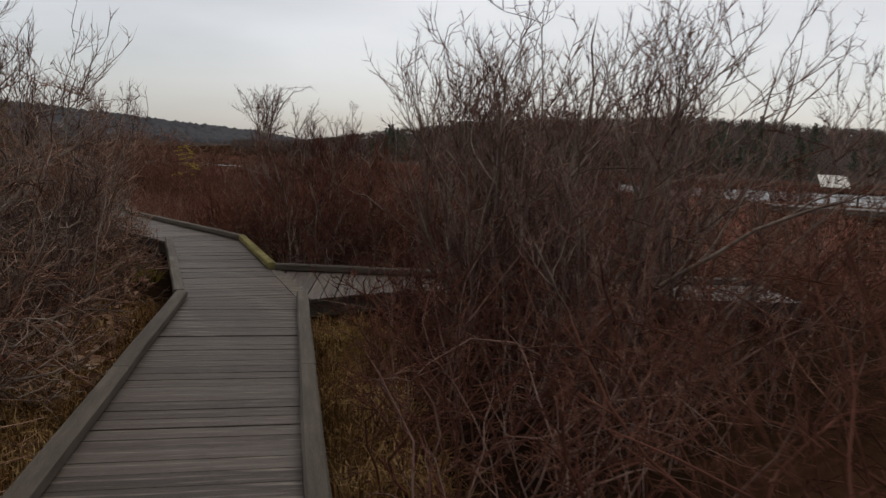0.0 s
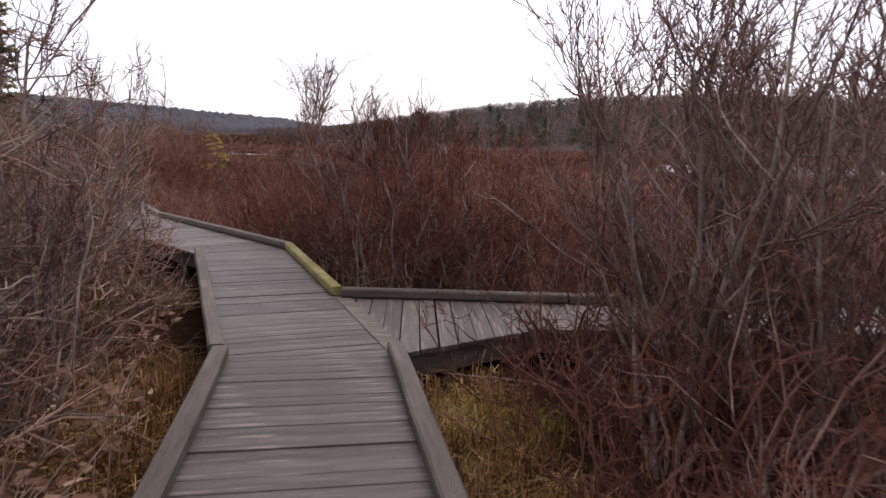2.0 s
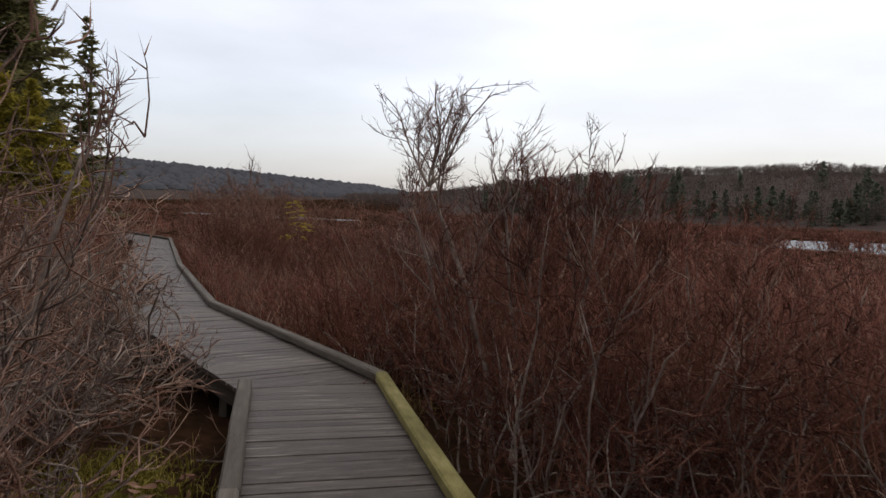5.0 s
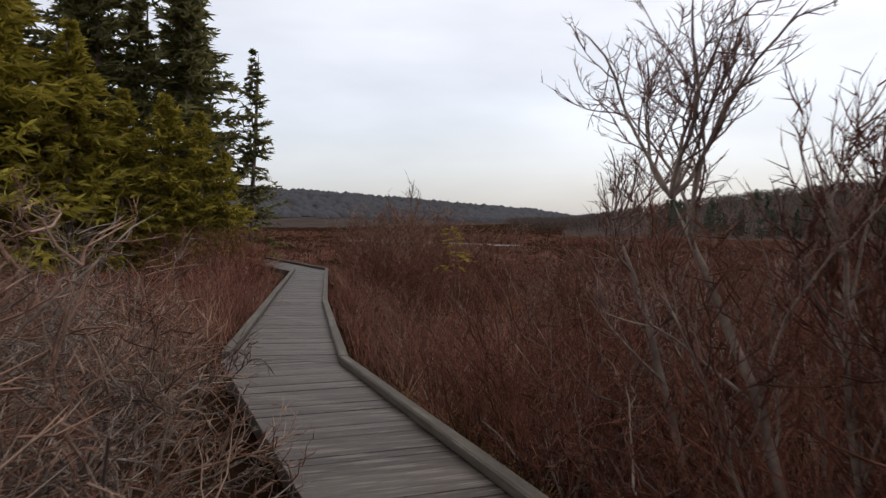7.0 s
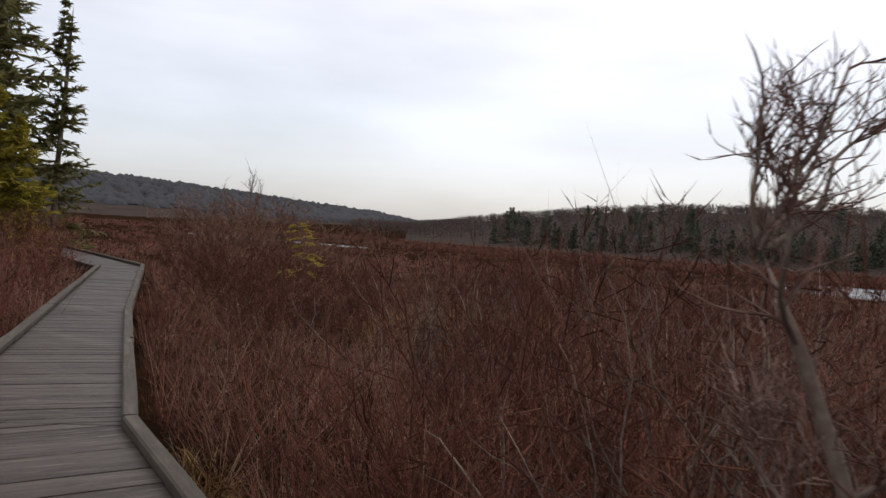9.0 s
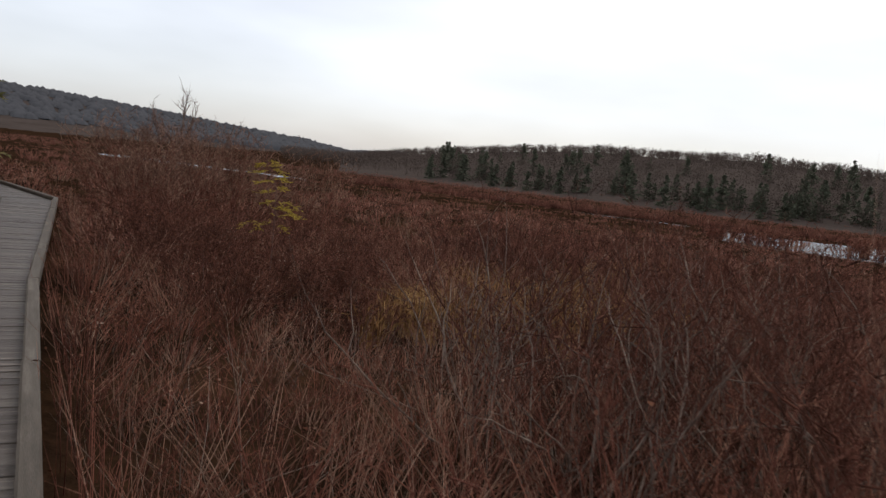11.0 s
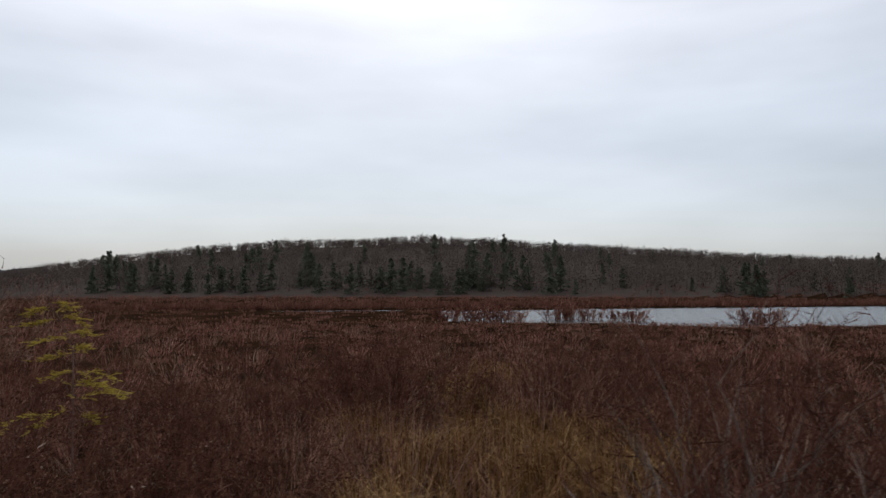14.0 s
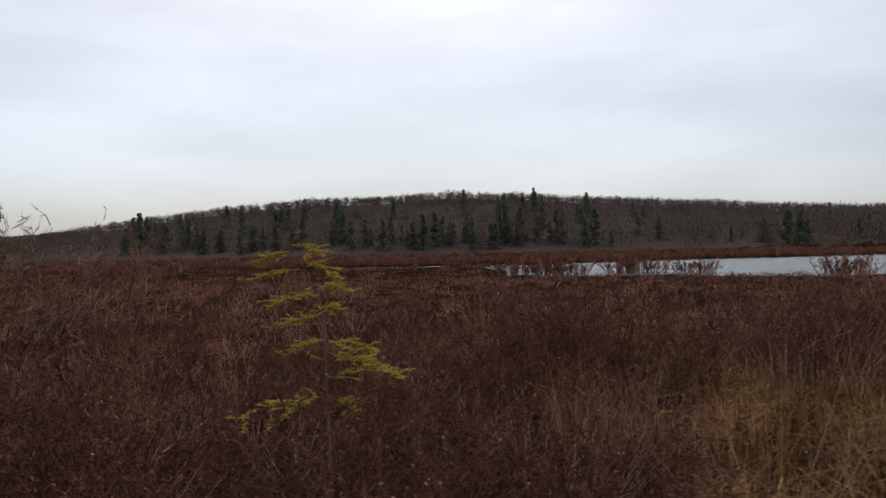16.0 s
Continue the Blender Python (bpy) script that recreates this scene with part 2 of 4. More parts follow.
# ---- mesh helpers ----
def mesh_of(name, verts, tris, mat, smooth=False):
    """A mesh from arrays of places and triangles."""
    verts, tris = np.asarray(verts, np.float32), np.asarray(tris, np.int32)
    me = bpy.data.meshes.new(name)
    me.vertices.add(len(verts))
    me.vertices.foreach_set("co", verts.ravel())
    me.loops.add(tris.size)
    me.loops.foreach_set("vertex_index", tris.ravel())
    me.polygons.add(len(tris))
    me.polygons.foreach_set("loop_start", np.arange(0, tris.size, 3, dtype=np.int32))
    if smooth:
        me.polygons.foreach_set("use_smooth", np.ones(len(tris), bool))
    me.materials.append(mat)
    me.update(calc_edges=True)
    return me


def part(name, data, mat, parent, label=""):
    """Links a bmesh or a mesh as one object under a thing or a part."""
    if isinstance(data, bmesh.types.BMesh):
        me = bpy.data.meshes.new(name)
        data.to_mesh(me)
        data.free()
        me.materials.append(mat)
    else:
        me = data
    ob = new(name, me)
    ob.parent = parent
    if label:
        ob["label"] = label
    return ob


def join(pieces):
    """One array of places and one of triangles from several."""
    vs, ts, n = [], [], 0
    for v, t in pieces:
        vs.append(v)
        ts.append(t + n)
        n += len(v)
    return np.concatenate(vs), np.concatenate(ts)


def unit(v):
    return v / np.maximum(np.linalg.norm(v, axis=-1, keepdims=True), 1e-9)


def tubes(pts, rad, sides=3):
    """Tapered tubes along polylines: pts (n, k, 3), rad (n, k). The last ring closes in a tip."""
    n, k = pts.shape[:2]
    d = unit(pts[:, -1] - pts[:, 0])
    ref = np.where(np.abs(d[:, 2:3]) > 0.9, np.array([[1.0, 0, 0]]), np.array([[0, 0, 1.0]]))
    u = unit(np.cross(d, ref))
    w = np.cross(d, u)
    a = np.arange(sides) * 2 * np.pi / sides
    ring = u[:, None, None] * np.cos(a)[None, None, :, None] + w[:, None, None] * np.sin(a)[None, None, :, None]
    body = pts[:, :-1, None] + ring * rad[:, :-1, None, None]
    per = (k - 1) * sides + 1
    verts = np.concatenate([body.reshape(n, -1, 3), pts[:, -1:]], axis=1).reshape(-1, 3)
    t = []
    for i in range(k - 2):
        for s in range(sides):
            q = (s + 1) % sides
            t += [(i * sides + s, i * sides + q, (i + 1) * sides + q), (i * sides + s, (i + 1) * sides + q, (i + 1) * sides + s)]
    for s in range(sides):
        t.append(((k - 2) * sides + s, (k - 2) * sides + (s + 1) % sides, per - 1))
    t = np.array(t)
    return verts, (t[None] + (np.arange(n) * per)[:, None, None]).reshape(-1, 3)


def grow(r, start, way, length, rad, k, wiggle=0.12, up=0.15, droop=0.0):
    """Wavy branches from start along way: places (n, k, 3) and radii (n, k)."""
    n = len(start)
    pts = np.zeros((n, k, 3))
    pts[:, 0] = start
    d = unit(way)
    for i in range(1, k):
        d = unit(d + r.normal(0, wiggle, (n, 3)) + np.array([0, 0, up - droop * i]))
        pts[:, i] = pts[:, i - 1] + d * (length / (k - 1))[:, None]
    taper = np.linspace(1, 0.35, k)
    return pts, rad[:, None] * taper[None]


def offshoots(r, pts, rad, each, lo=0.25, spread=0.9):
    """Starts, ways and radii of side branches on the given ones."""
    n, k = pts.shape[:2]
    i = np.repeat(np.arange(n), each)
    s = r.uniform(lo, 0.98, len(i)) * (k - 1)
    a = np.minimum(s.astype(int), k - 2)
    f = (s - a)[:, None]
    start = pts[i, a] * (1 - f) + pts[i, a + 1] * f
    way = unit(pts[i, a + 1] - pts[i, a]) + r.normal(0, spread, (len(i), 3)) * np.array([1, 1, 0.55])
    return start, way, rad[i, a] * (1 - f[:, 0]) + rad[i, a + 1] * f[:, 0], i


def blades(r, base, way, length, width, bend=0.3):
    """Bent, tapered grass blades or leaves: two quads' worth of triangles each."""
    n = len(base)
    d = unit(way)
    side = unit(np.cross(d, r.normal(0, 1, (n, 3)))) * width[:, None]
    mid = base + d * (length * 0.55)[:, None]
    fall = unit(np.stack([d[:, 0], d[:, 1], -np.abs(d[:, 2]) * 0.3], 1) + r.normal(0, 0.2, (n, 3)))
    tip = mid + unit(d + fall * bend) * (length * 0.45)[:, None]
    verts = np.stack([base - side, base + side, mid - side * 0.8, mid + side * 0.8, tip], 1).reshape(-1, 3)
    t = np.array([(0, 1, 3), (0, 3, 2), (2, 3, 4)])
    return verts, (t[None] + (np.arange(n) * 5)[:, None, None]).reshape(-1, 3)


# ---- plan of the boardwalk: kerb lines, deck at z = 0 ----
GROUND_Z = -0.36
V = Vector
START_R, START_L = V((4.62, -3.30)), V((3.43, -3.72))
KR, KL = V((0.87, 6.99)), V((-0.28, 6.58))
FAR1, FAR2 = V((-0.15, 8.75)), V((-1.77, 11.50))
LP = V((-2.74, 10.80))
BR3, BL3 = V((-5.74, 14.74)), V((-7.05, 14.15))
BRB, BLB = V((-9.98, 19.68)), V((-10.87, 18.98))
BR4, BL4 = V((-16.80, 28.30)), V((-17.20, 27.00))
END_R, END_L = V((-24.6, 33.4)), V((-25.3, 32.3))
B_NEAR, B_FAR = V((1.90, 7.95)), V((2.12, 9.08))
B_NEAR2, B_FAR2 = V((6.6, 8.9)), V((6.4, 10.2))



def widened(line, by):
    """A polyline moved to its right by so many metres, with mitred corners."""
    res = []
    for i, p in enumerate(line):
        a = (p - line[max(i - 1, 0)]) if i else (line[1] - p)
        b = (line[i + 1] - p) if i + 1 < len(line) else a
        na, nb = V((a.y, -a.x)).normalized(), V((b.y, -b.x)).normalized()
        m = (na + nb).normalized()
        res.append(p + m * (by / m.dot(na)))
    return res


# the deck reaches under the right-hand kerbs
START_R, KR = widened([START_R, KR], 0.12)
FAR1, FAR2, BR3, BRB, BR4, END_R = widened([FAR1, FAR2, BR3, BRB, BR4, END_R], 0.12)

DECK = [  # outlines of the deck's runs, anticlockwise, and the way each run leads
    ([START_L, START_R, KR, KL], KR - START_R),
    ([KL, KR, FAR1, FAR2, LP], FAR2 - KR),
    ([LP, FAR2, BR3, BL3], BR3 - FAR2),
    ([BL3, BR3, BRB, BLB], BRB - BR3),
    ([BLB, BRB, BR4, BL4], BR4 - BRB),
    ([BL4, BR4, END_R, END_L], END_R - BR4),
    ([KR, B_NEAR, B_FAR, FAR1], V((1, 0.22))),
    ([B_NEAR, B_NEAR2, B_FAR2, B_FAR], B_NEAR2 - B_NEAR),
]


def clip(poly, outline):
    """The part of a convex polygon inside an anticlockwise convex outline."""
    for a, b in zip(outline, outline[1:] + outline[:1]):
        e = b - a
        inside = lambda p: e.x * (p.y - a.y) - e.y * (p.x - a.x)
        res = []
        for p, q in zip(poly, poly[1:] + poly[:1]):
            dp, dq = inside(p), inside(q)
            if dp >= 0:
                res.append(p)
            if (dp >= 0) != (dq >= 0):
                res.append(p + (q - p) * (dp / (dp - dq)))
        poly = res
        if len(poly) < 3:
            return []
    return poly


def on_deck(x, y, margin):
    """Which of the places lie on the deck or nearer to it than margin."""
    res = np.zeros(len(x), bool)
    for outline, _ in DECK:
        d = np.full(len(x), 1e9)
        for a, b in zip(outline, outline[1:] + outline[:1]):
            e = (b - a).normalized()
            d = np.minimum(d, e.x * (y - a.y) - e.y * (x - a.x))
        res |= d > -margin
    return res


def slab(outline, top, thick, bevel=0.004):
    """A board of any outline with chamfered upper edges."""
    bm = bmesh.new()
    c = sum(outline, V((0, 0))) / len(outline)
    n = len(outline)
    low = [bm.verts.new((p.x, p.y, top - thick)) for p in outline]
    mid = [bm.verts.new((p.x, p.y, top - bevel)) for p in outline]
    up = [bm.verts.new((*(p + (c - p).normalized() * bevel * 1.5), top)) for p in outline]
    bm.faces.new(up)
    bm.faces.new(low[::-1])
    for i in range(n):
        j = (i + 1) % n
        bm.faces.new((low[i], low[j], mid[j], mid[i]))
        bm.faces.new((mid[i], mid[j], up[j], up[i]))
    return bm


def beam(length, width, height, chamfer=0.012, sag=0.0, seed=0):
    """A timber along x from its middle, with chamfered edges and a slight wave."""
    r = random.Random(seed)
    bm = bmesh.new()
    c, w, h = chamfer, width / 2, height / 2
    prof = [(-w + c, -h), (w - c, -h), (w, -h + c), (w, h - c), (w - c, h), (-w + c, h), (-w, h - c), (-w, -h + c)]
    rings = []
    steps = max(2, int(length / 0.6))
    for i in range(steps + 1):
        x = -length / 2 + length * i / steps
        dy, dz = r.uniform(-1, 1) * 0.004, r.uniform(-1, 1) * 0.003
        rings.append([bm.verts.new((x, y + dy, z + dz)) for y, z in prof])
    for a, b in zip(rings, rings[1:]):
        for i in range(8):
            bm.faces.new((a[i], b[i], b[(i + 1) % 8], a[(i + 1) % 8]))
    bm.faces.new(rings[0])
    bm.faces.new(rings[-1][::-1])
    bmesh.ops.recalc_face_normals(bm, faces=bm.faces)
    return bm


def lay(ob, a, b, z):
    """Lays a thing made along x between two places of the plan."""
    d = b - a
    ob.matrix_basis = Matrix.Translation((*((a + b) / 2), z)) @ Matrix.Rotation(math.atan2(d.y, d.x), 4, "Z")


# ---- ground, hills and pond ----
EYE0 = (-4.0, 10.0)
POND = [(4.5, 62.0), (7.5, 58.5), (13.0, 55.5), (20.0, 51.5), (34.0, 50.5), (60.0, 46.0), (140.0, 40.0), (150.0, 88.0), (60.0, 86.0), (36.0, 86.0), (18.0, 82.0), (8.0, 80.0)]
POND_LEFT = [(-60.0, 85.0), (-44.0, 82.0), (-33.0, 81.5), (-31.0, 83.5), (-36.0, 88.0), (-60.0, 92.0)]


POND_STRIP = [(-9.0, 83.6), (3.0, 82.6), (10.0, 80.4), (11.0, 82.4), (3.0, 85.4), (-9.0, 85.6)]
PONDS = (POND, POND_LEFT, POND_STRIP)


def depth_in(x, y, outline):
    """Metres inside an anticlockwise convex-ish outline (negative outside)."""
    inside = np.zeros(x.shape, bool)
    dist = np.full(x.shape, 1e9)
    for (ax, ay), (bx, by) in zip(outline, outline[1:] + outline[:1]):
        cross = (ay > y) != (by > y)
        with np.errstate(divide="ignore", invalid="ignore"):
            xi = (bx - ax) * (y - ay) / (by - ay + 1e-12) + ax
        inside ^= cross & (x < xi)
        t = np.clip(((x - ax) * (bx - ax) + (y - ay) * (by - ay)) / ((bx - ax) ** 2 + (by - ay) ** 2), 0, 1)
        dist = np.minimum(dist, np.hypot(x - ax - t * (bx - ax), y - ay - t * (by - ay)))
    return np.where(inside, dist, -dist)


def waves(x, y, s):
    """Cheap smooth unevenness, about -1 to 1."""
    return (np.sin(x * s + 1.3) * np.cos(y * s * 1.13 + 0.4) + 0.6 * np.sin(x * s * 2.3 + y * s * 1.7) + 0.4 * np.cos(y * s * 3.9 - x * s * 3.1 + 2.0)) / 2.0


def shore(az):
    """How far the woods begin, by bearing in degrees."""
    return np.interp(az, [-90, -40, -22, 0, 15, 30, 50, 90], [420, 380, 235, 172, 168, 160, 140, 140])


def terrain(x, y):
    x, y = np.asarray(x, float), np.asarray(y, float)
    dx, dy = x - EYE0[0], y - EYE0[1]
    dist, az = np.hypot(dx, dy), np.degrees(np.arctan2(dx, dy))
    z = GROUND_Z + 0.05 * waves(x, y, 0.9) + 0.04 * waves(x, y, 0.23)
    for outline in PONDS:
        z = z - 0.7 * np.clip((depth_in(x, y, outline) + 0.6) / 2.0, 0, 1)
    s = shore(az)
    near = np.interp(az, [-180, -150, -30, -18.5, -15, -11.5, -6, 0.5, 11, 18, 26, 35, 44, 70, 150, 180], [6, 6, 3.2, 4.6, 8.6, 11.6, 15.6, 18.2, 20.2, 18.6, 15.6, 11.3, 8.5, 6, 6, 6])
    z = z + near * np.clip((dist - s) / 135.0, 0, 1) ** 0.85 * (1 + 0.05 * waves(x, y, 0.04))
    far = np.interp(az, [-180, -120, -80, -60, -42, -38, -33, -27.5, -22, -19, 0, 40, 180], [15, 22, 38, 36, 29, 27, 23, 18, 12, 6.5, 6, 8, 15])
    z = z + far * np.clip((dist - 470) / 230.0, 0, 1) ** 1.2
    return z


def build_ground():
    rad = np.concatenate([[0.0], np.geomspace(0.35, 3200, 190)])
    ang = np.linspace(0, 2 * np.pi, 241)[:-1]
    gx = EYE0[0] + rad[:, None] * np.sin(ang)[None]
    gy = EYE0[1] + rad[:, None] * np.cos(ang)[None]
    gz = terrain(gx, gy)
    n = len(ang)
    i, j = np.meshgrid(np.arange(len(rad) - 1), np.arange(n), indexing="ij")
    a, b = i * n + j, i * n + (j + 1) % n
    c, d = a + n, b + n
    tris = np.concatenate([np.stack([a, c, d], -1).reshape(-1, 3), np.stack([a, d, b], -1).reshape(-1, 3)])
    tris = tris[:, ::-1]
    ob = new("ground", mesh_of("ground", np.stack([gx, gy, gz], -1).reshape(-1, 3), tris, M_GROUND, smooth=True))
    ob.data.materials.append(M_FLOOR)
    c = np.stack([gx, gy], -1).reshape(-1, 2)[tris[:, 0]] - np.array(EYE0)
    dist, az = np.hypot(c[:, 0], c[:, 1]), np.degrees(np.arctan2(c[:, 0], c[:, 1]))
    ob.data.polygons.foreach_set("material_index", (dist > np.where((az > -19) & (az < 62), 158.0, 380.0)).astype(np.int32))
    tagged(ob, "dark brown boggy marsh ground with low hills beyond", "ground", kind="structure")


def build_water():
    for outline, label in ((POND, "pale grey still pond water in the open marsh"), (POND_LEFT, "narrow strip of grey water in the marsh"), (POND_STRIP, "thin pale channel of water leading from the pond")):
        bm = bmesh.new()
        c = (sum(p[0] for p in outline) / len(outline), sum(p[1] for p in outline) / len(outline))
        bm.faces.new([bm.verts.new((c[0] + (x - c[0]) * 1.04, c[1] + (y - c[1]) * 1.06, -0.50)) for x, y in outline])
        bmesh.ops.triangulate(bm, faces=bm.faces)
        bmesh.ops.recalc_face_normals(bm, faces=bm.faces)
        ob = part("water", bm, M_WATER, None)
        if ob.data.polygons[0].normal.z < 0:
            ob.data.flip_normals()
        tagged(ob, label, "water", kind="structure")


build_ground()
build_water()


# ---- bare shrubs ----
def clear_of_walk(pts, x, y, z, free=0.22):
    """Which of the branches (n, k, 3) leave the walkway free."""
    wx, wy, wz = pts[..., 0] + x, pts[..., 1] + y, pts[..., 2] + z
    over = on_deck(wx.ravel(), wy.ravel(), min(-0.10, free)).reshape(wx.shape) | (on_deck(wx.ravel(), wy.ravel(), free).reshape(wx.shape) & (wz > 0.75))
    return ~(over & (wz > -0.1)).any(1)


def plant(proto, x, y, turn, size=1.0, first=[]):
    """Sets a thing built at the origin on the ground: itself at first, then copies."""
    m = pose(x, y, float(terrain(x, y)), 0, 0, turn)
    if proto.name not in first:
        first.append(proto.name)
        proto.matrix_basis = m @ Matrix.Scale(size, 4)
        return proto
    ob = copy_thing(proto, m)
    ob.scale = (size, size, size)
    return ob


def shrub(seed, x, y, label, group, mats, height, spread, stems=12, thick=0.016, lean=0.5, each=(6, 5, 3), wiggle=0.16, up=0.12, toward=(0, 0), reach=0.36, fine=0.0032, z=None, far=False, knees=None, leaves=0, twig=1.0, free=0.22, hold=9.0):
    """A many-stemmed bare bush at its place, trimmed along the walkway."""
    knees = knees or (8, 7 if thick > 0.02 and not far else 5, 4 if thick > 0.015 and not far else 3, 2)
    r = np.random.default_rng(seed)
    z = float(terrain(x, y)) if z is None else z
    a = r.uniform(0, 2 * np.pi, stems)
    q = np.sqrt(r.uniform(0, 1, stems))
    start = np.stack([np.cos(a) * q * spread * 0.3, np.sin(a) * q * spread * 0.3, np.full(stems, -0.05)], 1)
    tilt = q * lean + r.normal(0, 0.08, stems)
    way = np.stack([np.cos(a) * np.sin(tilt) + toward[0], np.sin(a) * np.sin(tilt) + toward[1], np.cos(tilt)], 1)
    length = height * r.uniform(0.6, 1.05, stems) / np.maximum(np.cos(tilt), 0.55)
    rad = thick * r.uniform(0.55, 1.25, stems)

    def trimmed(p, q, *rest):
        ok = clear_of_walk(p, x, y, z, free) & (p[:, -1, 2] > 0.03) & (p[:, -1, 2] < height * 1.12) & (np.hypot(p[:, -1, 0], p[:, -1, 1]) < hold)
        return p[ok], q[ok], *[v[ok] for v in rest]

    p0, r0 = grow(r, start, way, length, rad, knees[0], wiggle, up * 0.5)
    p0[..., 2] *= np.minimum(1, height * r.uniform(0.78, 1.08, (stems, 1)) / np.maximum(p0[..., 2].max(1, keepdims=True), 0.1))
    p0, r0, length = trimmed(p0, r0, length)
    s1, w1, q1, i1 = offshoots(r, p0, r0, each[0], 0.2, 0.6)
    p1, r1, i1 = trimmed(*grow(r, s1, w1, length[i1] * r.uniform(0.5, 1.1, len(i1)) * reach, q1 * 0.62, knees[1], wiggle * 1.5, up), i1)
    s2, w2, q2, i2 = offshoots(r, p1, r1, each[1], 0.15, 0.7)
    p2, r2 = trimmed(*grow(r, s2, w2, height * r.uniform(0.06, 0.17, len(i2)) * twig, np.maximum(q2 * 0.62, fine), knees[2], wiggle * 1.6, up * (2.2 if thick > 0.015 else 1.0)))
    s3, w3, q3, i3 = offshoots(r, p2, r2, each[2], 0.15, 0.8)
    p3, r3 = trimmed(*grow(r, s3, w3, height * r.uniform(0.025, 0.07, len(i3)) * twig, np.maximum(q3 * 0.7, fine * 0.8), knees[3], wiggle, up * 1.5))
    root = tagged(new("bare_shrub"), label, "shrub", group)
    root.matrix_basis = pose(x, y, z)
    if far:
        part("branchwork", mesh_of("branchwork", *join([tubes(p0, r0, 4), tubes(p1, r1, 3)]), mats[0]), mats[0], root)["kind"] = "stuff"
    else:
        for k in range(len(p0)):
            own = i1 == k
            pieces = [tubes(p0[k:k + 1], r0[k:k + 1], 5)] + ([tubes(p1[own], r1[own], 4)] if own.any() else [])
            part("stem", mesh_of("stem", *join(pieces), mats[0]), mats[0], root)
    part("crown", mesh_of("crown", *join([tubes(p2, r2, 3), tubes(p3, r3, 3)]), mats[1]), mats[1], root, "fine bare twigs")["kind"] = "stuff"
    if leaves:
        s4, w4, _, i4 = offshoots(r, p2, r2, leaves, 0.3, 1.0)
        part("leaves", mesh_of("leaves", *blades(r, s4, w4, r.uniform(0.016, 0.034, len(i4)), r.uniform(0.003, 0.0065, len(i4)), 0.4), M_LEAF), M_LEAF, root, "small dull red leaves")["kind"] = "stuff"


ALDER = dict(spread=1.0, stems=6, thick=0.021, lean=0.62, each=(10, 8, 4), wiggle=0.13, up=0.13, reach=0.34, fine=0.0042, knees=(11, 8, 5, 2), twig=0.85)
DENSE = dict(spread=1.8, stems=18, thick=0.0125, lean=1.0, each=(8, 6, 2), wiggle=0.21, up=0.05, reach=0.30, fine=0.0052, knees=(9, 6, 4, 2), twig=1.25)
UNDER = dict(spread=1.6, stems=20, thick=0.0105, lean=0.85, each=(6, 4, 2), wiggle=0.3, up=0.08)
RUSTY = dict(spread=1.6, stems=30, thick=0.0075, lean=0.66, each=(5, 4, 2), wiggle=0.16, up=0.12)
SLIM = dict(spread=1.1, stems=14, thick=0.010, fine=0.0038, lean=0.45, each=(5, 3, 2), wiggle=0.24, up=0.2, knees=(10, 5, 3, 2))
L_ALDER = "tall leafless grey-brown alder bush at the boardwalk's edge"
L_DENSE = "dense tangle of pale crooked leafless stems beside the boardwalk"
L_RUSTY = "rounded leafless rusty-red marsh bush"
L_SLIM = "upright bare grey-brown stalks among the marsh shrubs"
# the alders on the corner of the branch: place, height and lean
for k, (x, y, h, tx) in enumerate([(2.7, 6.0, 2.9, -0.1), (3.1, 6.8, 3.1, -0.4), (3.7, 5.6, 2.8, 0.0), (3.7, 6.3, 3.2, -0.05), (2.65, 7.3, 2.9, -0.2), (4.3, 7.2, 2.9, 0.0), (3.2, 5.5, 2.9, -0.1), (4.0, 6.7, 3.1, 0.0),
                                   (3.4, 7.5, 3.2, -0.1), (4.9, 6.4, 2.2, 0.05)]):
    shrub(598 + k, x, y, L_ALDER, "alder bushes", (M_STEM, M_TWIG), height=h, toward=(tx, -0.02), **{**ALDER, "stems": 8, "lean": 0.72, "each": (9, 7, 4)})
